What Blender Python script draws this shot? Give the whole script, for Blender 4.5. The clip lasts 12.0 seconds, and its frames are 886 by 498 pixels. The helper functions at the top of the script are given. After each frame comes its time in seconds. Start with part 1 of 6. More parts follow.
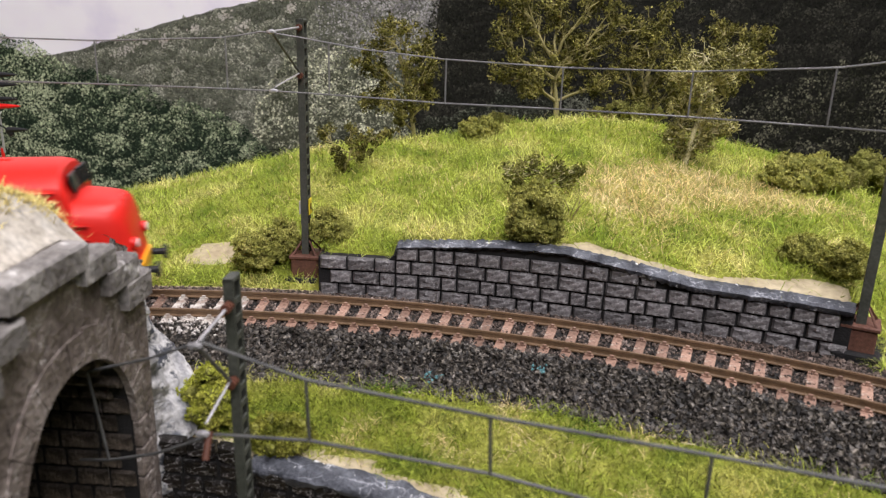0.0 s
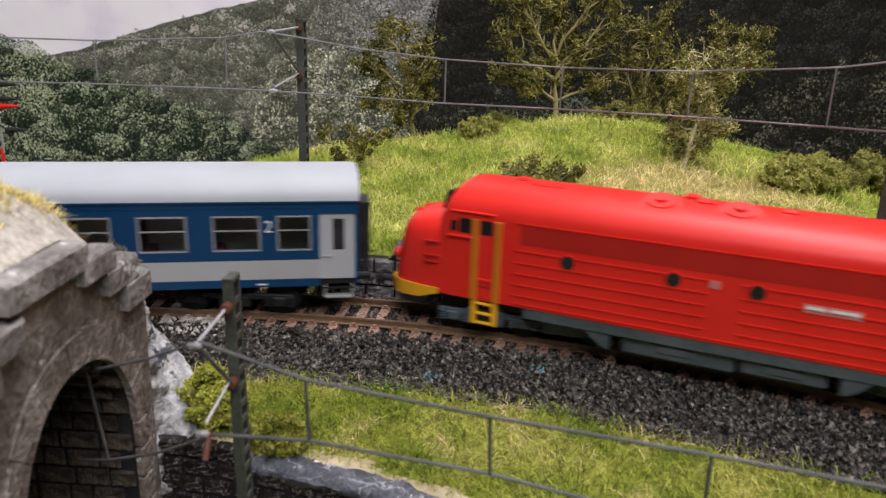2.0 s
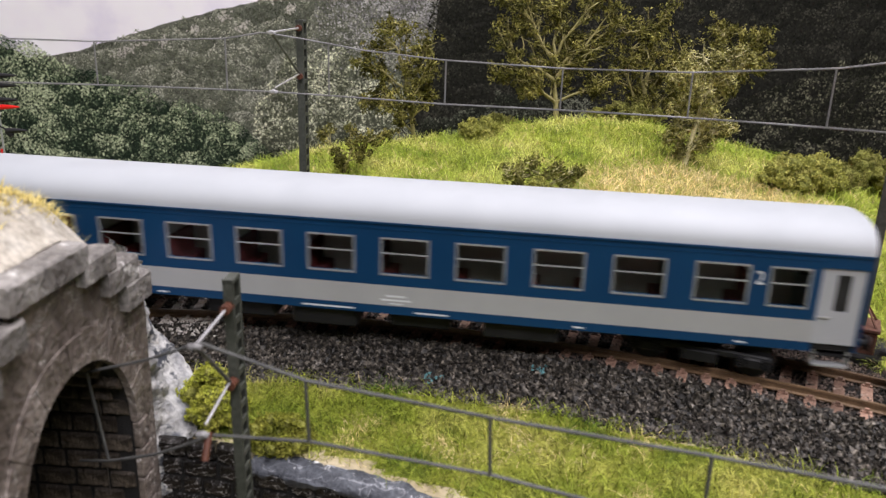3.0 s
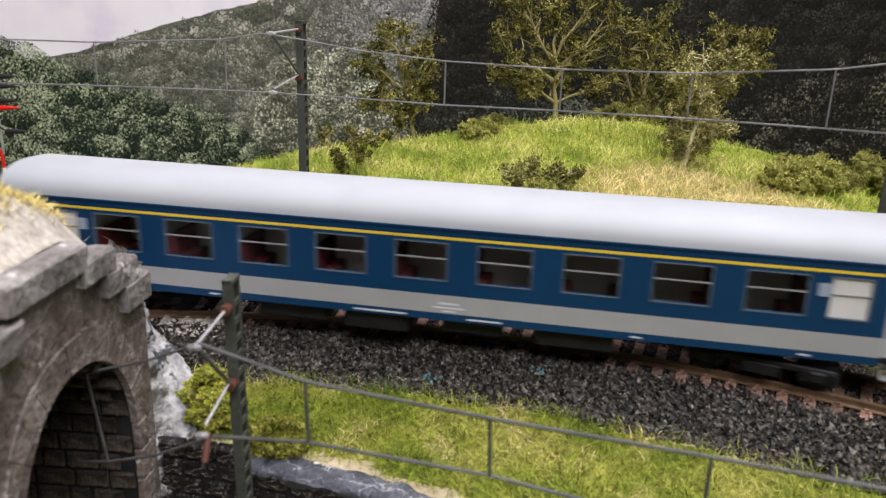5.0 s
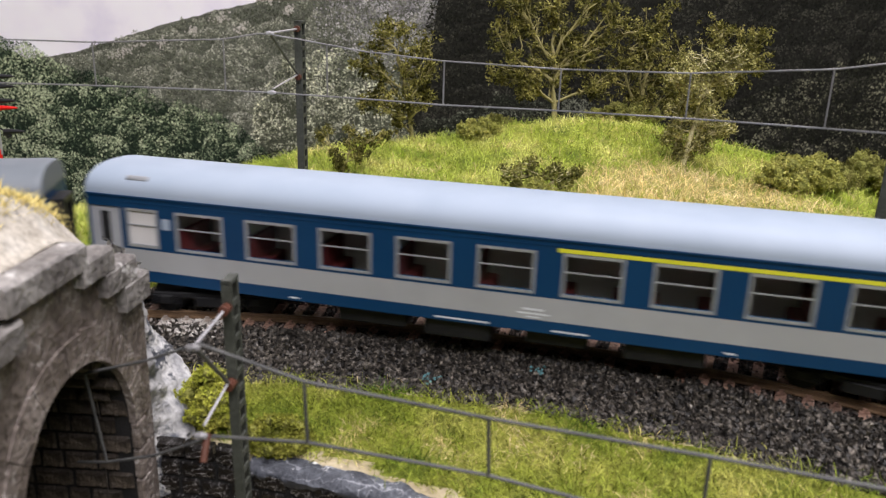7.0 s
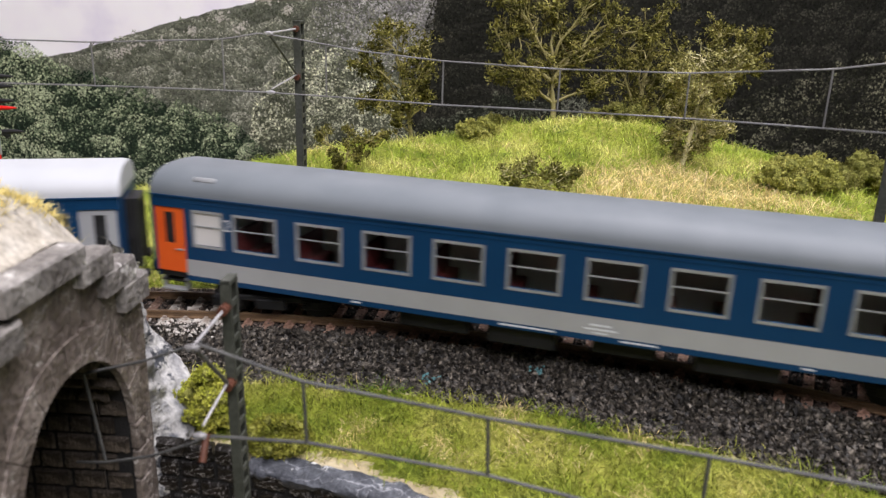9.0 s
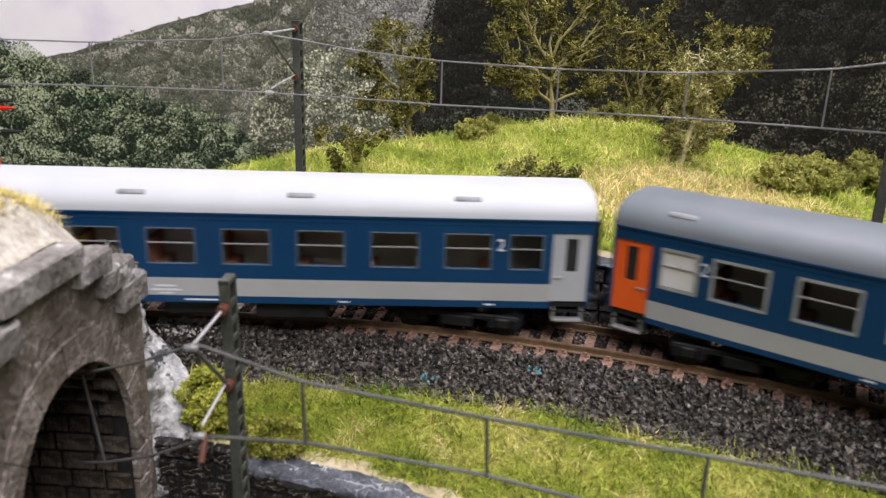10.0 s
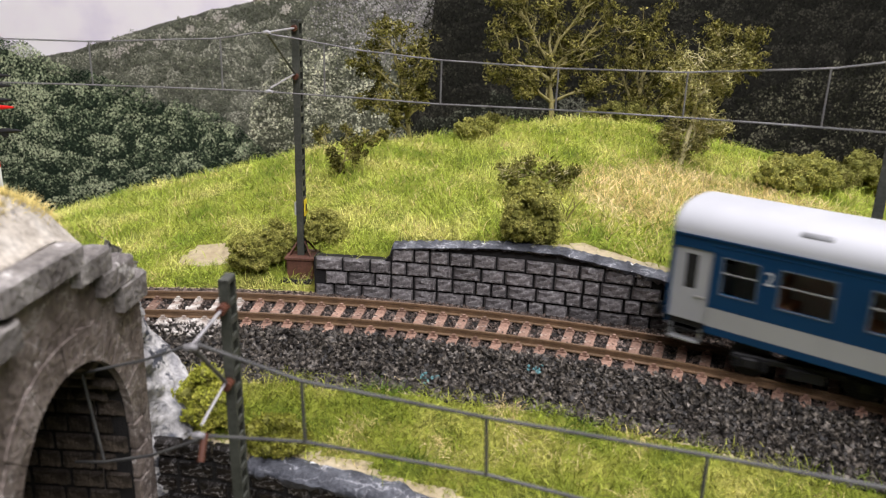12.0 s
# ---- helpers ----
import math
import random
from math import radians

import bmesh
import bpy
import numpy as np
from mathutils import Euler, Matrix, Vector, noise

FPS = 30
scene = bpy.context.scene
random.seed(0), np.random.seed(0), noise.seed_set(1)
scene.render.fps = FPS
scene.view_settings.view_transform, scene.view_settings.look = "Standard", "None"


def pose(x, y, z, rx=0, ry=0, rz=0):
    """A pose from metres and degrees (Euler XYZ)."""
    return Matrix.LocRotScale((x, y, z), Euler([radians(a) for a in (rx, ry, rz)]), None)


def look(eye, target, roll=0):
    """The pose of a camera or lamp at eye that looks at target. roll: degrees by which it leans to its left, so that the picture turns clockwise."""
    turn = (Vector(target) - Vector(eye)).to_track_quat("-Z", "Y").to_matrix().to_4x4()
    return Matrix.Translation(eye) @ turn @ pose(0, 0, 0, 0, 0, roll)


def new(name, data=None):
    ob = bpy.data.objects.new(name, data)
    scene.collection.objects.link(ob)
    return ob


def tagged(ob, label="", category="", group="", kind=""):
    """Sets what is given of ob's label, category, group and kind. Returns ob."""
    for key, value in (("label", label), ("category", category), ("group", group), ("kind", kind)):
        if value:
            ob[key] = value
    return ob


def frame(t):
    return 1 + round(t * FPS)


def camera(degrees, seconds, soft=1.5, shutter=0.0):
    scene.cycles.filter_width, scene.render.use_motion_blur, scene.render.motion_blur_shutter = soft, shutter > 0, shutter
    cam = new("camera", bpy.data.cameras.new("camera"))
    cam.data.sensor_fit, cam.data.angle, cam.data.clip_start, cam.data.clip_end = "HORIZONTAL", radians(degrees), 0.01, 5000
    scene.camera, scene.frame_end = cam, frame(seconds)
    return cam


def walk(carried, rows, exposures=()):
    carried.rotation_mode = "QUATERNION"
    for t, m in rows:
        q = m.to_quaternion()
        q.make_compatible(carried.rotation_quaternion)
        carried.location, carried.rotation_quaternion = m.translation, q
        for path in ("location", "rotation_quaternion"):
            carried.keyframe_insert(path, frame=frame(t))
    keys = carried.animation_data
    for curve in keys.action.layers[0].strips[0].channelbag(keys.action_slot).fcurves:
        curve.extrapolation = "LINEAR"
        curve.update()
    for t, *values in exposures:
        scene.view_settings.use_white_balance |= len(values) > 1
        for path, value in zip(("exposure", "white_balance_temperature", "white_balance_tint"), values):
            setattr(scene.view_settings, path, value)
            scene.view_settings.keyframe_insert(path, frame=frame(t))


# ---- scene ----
# A model railway at its own small size: 16.5 mm gauge, rail heads at z = 0.
EYE = (0.0, 0.0, 0.0962)


def aim(right, up):
    """The camera's pose, turned from its first one by so many degrees."""
    a, b = radians(right), radians(-17.343 + up)
    way = Vector((math.sin(a) * math.cos(b), math.cos(a) * math.cos(b), math.sin(b)))
    return look(EYE, Vector(EYE) + way, 1.82)


cam = camera(60.3, 12.0, soft=1.2, shutter=0.42)
cam.data.dof.use_dof = True
cam.data.dof.focus_distance = 0.32
cam.data.dof.aperture_fstop = 27
walk(cam, [(0.0, aim(0, 0)), (2.0, aim(0.03, 0)), (3.0, aim(0.02, 0.06)), (5.0, aim(0.05, 0.12)), (6.0, aim(0.07, 0.12)),
           (7.0, aim(0.14, 0.12)), (9.0, aim(0.21, 0.12)), (10.0, aim(0.30, 0.12)), (11.0, aim(0.32, 0.07)), (12.0, aim(0.34, 0.07))],
     exposures=((0.0, -0.05), (0.5, -0.18), (1.0, -0.25), (1.5, -0.25), (2.0, -0.20), (2.5, -0.08), (3.0, 0.0), (5.0, 0.02), (7.0, 0.02), (9.0, 0.06), (10.5, 0.09), (12.0, 0.02)))

# ---- light: overhead lamp of the hobby room, and an added front fill ----
world = bpy.data.worlds.new("room_air")
world.use_nodes = True
world.node_tree.nodes["Background"].inputs[0].default_value = (0.96, 0.95, 0.93, 1)
world.node_tree.nodes["Background"].inputs[1].default_value = 0.15
scene.world = world


def unseen_lamp(x, y, z, sx, sy, power, colour, tilt):
    data = bpy.data.lights.new("unseen_panel", "AREA")
    data.shape, data.size, data.size_y, data.energy, data.color = "RECTANGLE", sx, sy, power, colour
    ob = new("unseen_panel_light", data)
    ob.matrix_world = look((x, y, z), (x * 0.3, 0.3 + tilt, 0.0))
    return ob


unseen_lamp(0.28, 0.28, 1.25, 1.2, 0.35, 22.5, (1.0, 0.955, 1.01), 0.0)
# unseen fill added on the camera's side, to brighten surfaces facing the viewer
unseen_lamp(0.34, -0.9, 1.25, 1.2, 0.4, 23, (1.0, 0.955, 1.01), 0.0)
scene.view_settings.exposure = 0.0

# ---- materials ----
def nodes_of(name):
    m = bpy.data.materials.new(name)
    m.use_nodes = True
    return m, m.node_tree.nodes, m.node_tree.links, m.node_tree.nodes["Principled BSDF"]


def stuff_mat(name, colours, scale=200.0, rough=0.8, bump=0.0, metal=0.0, fine=0.0, spread=0.0, island=0.0, spec=0.3,
              spots=None, lines=None):
    """A surface of two or three colours mixed by noise at two scales, with bump. Scales are per metre.
    spread: lightness varied from piece to piece; island: the same for loose parts of one mesh;
    spots: (colour, scale, amount) of paint wear; lines: (colour, scale, width) of thin dry-brushed scratches."""
    m, n, l, b = nodes_of(name)
    tc = n.new("ShaderNodeTexCoord")
    n1 = n.new("ShaderNodeTexNoise")
    n1.inputs["Scale"].default_value, n1.inputs["Detail"].default_value = scale, 6
    l.new(tc.outputs["Object"], n1.inputs["Vector"])
    ramp = n.new("ShaderNodeValToRGB")
    els = ramp.color_ramp.elements
    while len(els) < len(colours):
        els.new(0.5)
    for i, c in enumerate(colours):
        els[i].position = 0.3 + 0.4 * i / max(1, len(colours) - 1)
        els[i].color = (*c, 1)
    l.new(n1.outputs["Fac"], ramp.inputs[0])
    out = ramp.outputs[0]
    n2 = n.new("ShaderNodeTexNoise")
    n2.inputs["Scale"].default_value, n2.inputs["Detail"].default_value = scale * 7, 3
    l.new(tc.outputs["Object"], n2.inputs["Vector"])
    if fine:
        hs = n.new("ShaderNodeHueSaturation")
        mr = n.new("ShaderNodeMapRange")
        mr.inputs[1].default_value, mr.inputs[2].default_value = 0.3, 0.7
        mr.inputs[3].default_value, mr.inputs[4].default_value = 1 - fine, 1 + fine
        l.new(n2.outputs["Fac"], mr.inputs[0])
        l.new(mr.outputs[0], hs.inputs["Value"])
        l.new(out, hs.inputs["Color"])
        out = hs.outputs[0]
    if spread or island:
        hs = n.new("ShaderNodeHueSaturation")
        mr = n.new("ShaderNodeMapRange")
        k = spread or island
        mr.inputs[3].default_value, mr.inputs[4].default_value = 1 - k, 1 + k
        src = n.new("ShaderNodeObjectInfo").outputs["Random"] if spread else n.new("ShaderNodeNewGeometry").outputs["Random Per Island"]
        l.new(src, mr.inputs[0])
        l.new(mr.outputs[0], hs.inputs["Value"])
        l.new(out, hs.inputs["Color"])
        out = hs.outputs[0]
    if spots:
        col, sc, amount = spots
        n3 = n.new("ShaderNodeTexNoise")
        n3.inputs["Scale"].default_value, n3.inputs["Detail"].default_value = sc, 8
        n3.inputs["Roughness"].default_value = 0.7
        l.new(tc.outputs["Object"], n3.inputs["Vector"])
        mr = n.new("ShaderNodeMapRange")
        mr.inputs[1].default_value, mr.inputs[2].default_value = 0.68 - amount * 0.3, 0.74 - amount * 0.3
        l.new(n3.outputs["Fac"], mr.inputs[0])
        mx = n.new("ShaderNodeMix")
        mx.data_type = "RGBA"
        l.new(mr.outputs[0], mx.inputs[0])
        l.new(out, mx.inputs[6])
        mx.inputs[7].default_value = (*col, 1)
        out = mx.outputs[2]
    if lines:
        col, sc, width = lines
        st = n.new("ShaderNodeMapping")
        st.inputs["Scale"].default_value = (1.0, 1.0, 1.9)
        l.new(tc.outputs["Object"], st.inputs["Vector"])
        n4 = n.new("ShaderNodeTexNoise")
        n4.inputs["Scale"].default_value, n4.inputs["Detail"].default_value = sc, 5
        l.new(st.outputs[0], n4.inputs["Vector"])
        sb = n.new("ShaderNodeMath")
        sb.operation = "SUBTRACT"
        l.new(n4.outputs["Fac"], sb.inputs[0])
        sb.inputs[1].default_value = 0.5
        ab = n.new("ShaderNodeMath")
        ab.operation = "ABSOLUTE"
        l.new(sb.outputs[0], ab.inputs[0])
        mr = n.new("ShaderNodeMapRange")
        mr.inputs[1].default_value, mr.inputs[2].default_value, mr.inputs[3].default_value, mr.inputs[4].default_value = 0.0, width, 0.8, 0.0
        l.new(ab.outputs[0], mr.inputs[0])
        gate = n.new("ShaderNodeMath")
        gate.operation = "MULTIPLY"
        g2 = n.new("ShaderNodeMapRange")
        g2.inputs[1].default_value, g2.inputs[2].default_value = 0.42, 0.58
        l.new(n1.outputs["Fac"], g2.inputs[0])
        l.new(mr.outputs[0], gate.inputs[0])
        l.new(g2.outputs[0], gate.inputs[1])
        mx = n.new("ShaderNodeMix")
        mx.data_type = "RGBA"
        l.new(gate.outputs[0], mx.inputs[0])
        l.new(out, mx.inputs[6])
        mx.inputs[7].default_value = (*col, 1)
        out = mx.outputs[2]
    l.new(out, b.inputs["Base Color"])
    b.inputs["Roughness"].default_value, b.inputs["Metallic"].default_value = rough, metal
    b.inputs["Specular IOR Level"].default_value = spec
    if bump:
        bp = n.new("ShaderNodeBump")
        bp.inputs["Strength"].default_value, bp.inputs["Distance"].default_value = min(1, bump), 0.0006
        ad = n.new("ShaderNodeMath")
        ad.operation = "ADD"
        l.new(n1.outputs["Fac"], ad.inputs[0])
        l.new(n2.outputs["Fac"], ad.inputs[1])
        l.new(ad.outputs[0], bp.inputs["Height"])
        l.new(bp.outputs[0], b.inputs["Normal"])
    return m


def leaf_mat(name, colours, scale, rough=0.75, island=0.45):
    """Foliage: colour drifts over the plant and differs from leaf to leaf; light passes through a little."""
    m = stuff_mat(name, colours, scale, rough, island=island, spec=0.2)
    return m


M = {}
M["wall_paint"] = stuff_mat("room_wall_paint", [(0.42, 0.41, 0.40), (0.48, 0.47, 0.46)], 3, 0.9, 0.1)
M["moss"] = stuff_mat("mossy_turf", [(0.10, 0.135, 0.014), (0.21, 0.235, 0.03), (0.34, 0.32, 0.07)], 60, 0.95, 0.8, fine=0.4)
M["dark_turf"] = stuff_mat("dark_turf", [(0.04, 0.05, 0.02), (0.08, 0.09, 0.035)], 60, 0.95, 0.8, fine=0.3)
M["grass"] = leaf_mat("static_grass", [(0.155, 0.245, 0.018), (0.405, 0.475, 0.072), (0.72, 0.675, 0.23)], 42, 0.6, 0.64)
# strip grass: greener copy of grass, its colour darkened for the shade lower down
M["lower_grass"] = leaf_mat("shade_darkened_static_grass", [(0.088, 0.148, 0.011), (0.25, 0.29, 0.036), (0.47, 0.44, 0.115)], 50, 0.65, 0.66)
M["dry_grass"] = leaf_mat("dry_static_grass", [(0.52, 0.42, 0.16), (0.70, 0.55, 0.26), (0.84, 0.68, 0.40)], 60, 0.75, 0.6)
M["bridge_straw"] = leaf_mat("yellow_straw", [(0.58, 0.47, 0.15), (0.72, 0.60, 0.23), (0.80, 0.70, 0.34)], 60, 0.75, 0.35)
M["rail"] = stuff_mat("rusty_rail", [(0.125, 0.078, 0.043), (0.20, 0.125, 0.07)], 300, 0.42, 0.3, fine=0.2, spec=0.5)
M["sleeper"] = stuff_mat("red_brown_sleeper", [(0.185, 0.105, 0.074), (0.32, 0.205, 0.152), (0.245, 0.148, 0.108)], 150, 0.8, 0.6, fine=0.3, spread=0.4, spots=((0.48, 0.40, 0.33), 260, 0.24))
M["white_sleeper"] = stuff_mat("plaster_splashed_sleeper", [(0.26, 0.18, 0.14), (0.46, 0.42, 0.37), (0.66, 0.63, 0.58)], 300, 0.8, 0.5)
M["plaster_crumb"] = stuff_mat("dusty_plaster_crumb", [(0.40, 0.36, 0.32), (0.62, 0.59, 0.55)], 300, 0.85, island=0.3)
M["turquoise"] = stuff_mat("turquoise_crumb", [(0.09, 0.22, 0.24), (0.14, 0.30, 0.31)], 200, 0.7)
M["ballast_bed"] = stuff_mat("ballast_bed", [(0.012, 0.011, 0.010), (0.03, 0.027, 0.024)], 400, 0.95, 1.0)
M["stone"] = stuff_mat("dark_ballast_stone", [(0.009, 0.008, 0.0065), (0.040, 0.0345, 0.028), (0.175, 0.154, 0.128)], 800, 0.55, 0.0, island=0.9, spec=0.4)
M["brown_stone"] = stuff_mat("brown_ballast_stone", [(0.035, 0.027, 0.022), (0.105, 0.078, 0.064), (0.22, 0.175, 0.15)], 500, 0.7, 0.0, island=0.8)
M["block"] = stuff_mat("grey_wall_block", [(0.075, 0.069, 0.069), (0.14, 0.13, 0.13), (0.23, 0.218, 0.216)], 110, 0.5, 1.0, fine=0.4, spread=0.3, spec=0.5, spots=((0.13, 0.075, 0.062), 45, 0.24), lines=((0.62, 0.61, 0.60), 240, 0.018))
# dark joints of the walls; in the vault it also stands for shade
M["joint"] = stuff_mat("dark_joint_and_vault_shade", [(0.010, 0.010, 0.0105), (0.022, 0.021, 0.021)], 200, 0.8, 0.5)
M["coping"] = stuff_mat("blue_grey_coping", [(0.035, 0.038, 0.046), (0.070, 0.075, 0.088), (0.15, 0.16, 0.18)], 120, 0.55, 1.0, fine=0.25, spots=((0.78, 0.78, 0.77), 200, 0.22), lines=((0.45, 0.46, 0.49), 150, 0.02))
M["dark_block"] = stuff_mat("glossy_dark_block", [(0.004, 0.0034, 0.003), (0.012, 0.010, 0.0085), (0.028, 0.022, 0.018)], 150, 0.36, 1.0, fine=0.3, spread=0.3, spec=0.28, lines=((0.55, 0.53, 0.52), 340, 0.018))
M["pale_plaster"] = stuff_mat("pale_plaster_fill", [(0.33, 0.295, 0.24), (0.46, 0.42, 0.355), (0.56, 0.53, 0.47)], 90, 0.85, 0.8, fine=0.25, spots=((0.17, 0.16, 0.16), 110, 0.26))
# vault blocks: stone colour darkened to carry the shade inside the arch
M["vault_stone"] = stuff_mat("shade_darkened_vault_stone", [(0.010, 0.008, 0.0065), (0.038, 0.030, 0.023), (0.11, 0.088, 0.068)], 150, 0.6, 1.0, fine=0.3, spread=0.4)
M["portal"] = stuff_mat("brown_grey_portal_stone", [(0.088, 0.071, 0.060), (0.165, 0.137, 0.118), (0.26, 0.222, 0.198)], 90, 0.5, 1.0, fine=0.35, spots=((0.48, 0.45, 0.42), 240, 0.18), lines=((0.55, 0.52, 0.49), 150, 0.016))
M["portal_edge"] = stuff_mat("pale_worn_coping", [(0.11, 0.098, 0.09), (0.20, 0.185, 0.172), (0.33, 0.31, 0.29)], 90, 0.6, 1.0, fine=0.3, spots=((0.70, 0.68, 0.65), 80, 0.30))
M["plaster"] = stuff_mat("white_plaster_rock", [(0.20, 0.205, 0.225), (0.52, 0.51, 0.50), (0.74, 0.73, 0.70)], 110, 0.6, 1.0, fine=0.25, spots=((0.07, 0.075, 0.09), 110, 0.46), lines=((0.14, 0.15, 0.17), 90, 0.03))
M["sand"] = stuff_mat("sand_plaster", [(0.38, 0.31, 0.19), (0.50, 0.43, 0.29)], 60, 0.9, 0.6, fine=0.15)
M["mast"] = stuff_mat("grey_green_mast_paint", [(0.050, 0.054, 0.043), (0.082, 0.086, 0.072)], 150, 0.55, 0.3, fine=0.2)
M["mast_brown"] = stuff_mat("brown_mast_foot", [(0.11, 0.05, 0.035), (0.17, 0.08, 0.055)], 150, 0.65, 0.4, fine=0.2)
M["wire"] = stuff_mat("grey_wire", [(0.17, 0.165, 0.165), (0.27, 0.265, 0.265)], 200, 0.45, 0.0, metal=0.2)
M["dark_wire"] = stuff_mat("dark_wire", [(0.07, 0.07, 0.07), (0.12, 0.12, 0.115)], 200, 0.5)
M["silver"] = stuff_mat("silver_fitting", [(0.42, 0.41, 0.42), (0.56, 0.55, 0.56)], 300, 0.4, 0.0, metal=0.4)
M["insulator"] = stuff_mat("brown_insulator", [(0.09, 0.035, 0.022), (0.14, 0.055, 0.035)], 300, 0.45)
M["yellow"] = stuff_mat("yellow_plate", [(0.75, 0.58, 0.03), (0.82, 0.66, 0.06)], 200, 0.5)
M["white"] = stuff_mat("white_paint", [(0.72, 0.72, 0.70), (0.80, 0.80, 0.78)], 200, 0.5)
M["black"] = stuff_mat("black_plastic", [(0.012, 0.012, 0.013), (0.025, 0.025, 0.027)], 200, 0.5)
M["loco_red"] = stuff_mat("red_engine_paint", [(0.68, 0.018, 0.012), (0.76, 0.024, 0.016)], 60, 0.42, spec=0.4)
M["loco_dark_red"] = stuff_mat("dark_red_band", [(0.40, 0.013, 0.010), (0.46, 0.017, 0.012)], 60, 0.5)
M["orange"] = stuff_mat("orange_handrail_paint", [(0.50, 0.135, 0.010), (0.58, 0.17, 0.014)], 100, 0.5)
M["loco_yellow"] = stuff_mat("yellow_buffer_beam", [(0.74, 0.36, 0.015), (0.80, 0.42, 0.02)], 100, 0.5)
M["under_grey"] = stuff_mat("blue_grey_underframe", [(0.055, 0.072, 0.083), (0.09, 0.108, 0.12)], 100, 0.5, 0.2, fine=0.15)
M["under_dark"] = stuff_mat("dark_bogie", [(0.006, 0.006, 0.007), (0.014, 0.014, 0.015)], 150, 0.6, 0.2)
M["coach_blue"] = stuff_mat("coach_blue_paint", [(0.002, 0.034, 0.098), (0.003, 0.042, 0.115)], 50, 0.45, spec=0.3)
M["coach_grey"] = stuff_mat("coach_grey_band", [(0.33, 0.335, 0.335), (0.38, 0.385, 0.385)], 50, 0.5)
M["coach_white"] = stuff_mat("coach_white_roof", [(0.415, 0.435, 0.46), (0.46, 0.48, 0.505)], 50, 0.55)
M["coach_bright_roof"] = stuff_mat("bright_white_roof", [(0.475, 0.49, 0.515), (0.52, 0.535, 0.56)], 50, 0.55)
M["roof_blue_grey"] = stuff_mat("pale_blue_roof", [(0.315, 0.375, 0.455), (0.36, 0.42, 0.50)], 50, 0.5)
M["roof_grey"] = stuff_mat("slate_grey_roof", [(0.15, 0.17, 0.19), (0.19, 0.21, 0.23)], 50, 0.5)
M["door_grey"] = stuff_mat("pale_grey_door", [(0.35, 0.36, 0.38), (0.40, 0.41, 0.43)], 60, 0.45)
M["door_orange"] = stuff_mat("orange_door", [(0.75, 0.10, 0.015), (0.80, 0.13, 0.02)], 60, 0.45)
M["alu"] = stuff_mat("aluminium_frame", [(0.36, 0.37, 0.38), (0.44, 0.45, 0.46)], 200, 0.4, metal=0.4)
M["frame_dark"] = stuff_mat("thin_grey_frame", [(0.11, 0.14, 0.17), (0.15, 0.18, 0.21)], 200, 0.45)
M["seat_red"] = stuff_mat("dark_red_seat", [(0.11, 0.014, 0.014), (0.15, 0.02, 0.02)], 100, 0.7)
M["seat_brown"] = stuff_mat("brown_seat", [(0.32, 0.13, 0.065), (0.40, 0.165, 0.09)], 100, 0.7)
M["interior"] = stuff_mat("coach_interior", [(0.58, 0.54, 0.48), (0.66, 0.62, 0.56)], 80, 0.8)
M["bark"] = stuff_mat("pale_olive_bark", [(0.25, 0.22, 0.08), (0.42, 0.37, 0.17)], 300, 0.85, 0.6, fine=0.3)
M["red_lamp"] = stuff_mat("red_signal_arm", [(0.75, 0.01, 0.01), (0.80, 0.02, 0.015)], 100, 0.4)


def glass_mat():
    m, n, l, b = nodes_of("window_glass")
    b.inputs["Base Color"].default_value = (0.85, 0.9, 0.88, 1)
    b.inputs["Roughness"].default_value = 0.03
    b.inputs["Transmission Weight"].default_value = 1.0
    b.inputs["IOR"].default_value = 1.15
    return m


M["glass"] = glass_mat()


# ---- mesh helpers ----
def part(name, bm, material, parent=None, label=""):
    """Links a bmesh as one mesh object under a thing or part."""
    me = bpy.data.meshes.new(name)
    bm.to_mesh(me)
    bm.free()
    me.materials.append(material)
    ob = new(name, me)
    ob.parent = parent
    return tagged(ob, label)


def sheet(name, verts, faces, material, parent=None, label="", smooth=False):
    me = bpy.data.meshes.new(name)
    me.from_pydata(verts, [], faces)
    me.update()
    me.materials.append(material)
    if smooth:
        me.polygons.foreach_set("use_smooth", [True] * len(me.polygons))
    ob = new(name, me)
    ob.parent = parent
    return tagged(ob, label)


def thing(name, label, category, group="", at=None):
    ob = new(name)
    ob.empty_display_size = 0.01
    if at is not None:
        ob.matrix_world = at
    return tagged(ob, label, category, group)


def smooth(ob, angle=40):
    ob.data.polygons.foreach_set("use_smooth", [True] * len(ob.data.polygons))
    ob.data.set_sharp_from_angle(angle=radians(angle))
    return ob


def box(bm, x0, x1, y0, y1, z0, z1, bevel=0.0, m=None):
    made = bmesh.ops.create_cube(bm, size=1.0)["verts"]
    mat = Matrix.Translation(((x0 + x1) / 2, (y0 + y1) / 2, (z0 + z1) / 2)) @ Matrix.Diagonal((x1 - x0, y1 - y0, z1 - z0, 1))
    bmesh.ops.transform(bm, matrix=(m @ mat if m is not None else mat), verts=made)
    if bevel:
        edges = list({e for v in made for e in v.link_edges})
        bmesh.ops.bevel(bm, geom=edges, offset=bevel, segments=1, affect="EDGES", profile=0.5)
    return bm


def rod(bm, a, b, r, n=8, r2=None):
    a, b = Vector(a), Vector(b)
    d = b - a
    m = Matrix.Translation((a + b) / 2) @ d.to_track_quat("Z", "Y").to_matrix().to_4x4()
    bmesh.ops.create_cone(bm, cap_ends=True, segments=n, radius1=r, radius2=r if r2 is None else r2, depth=d.length, matrix=m)
    return bm


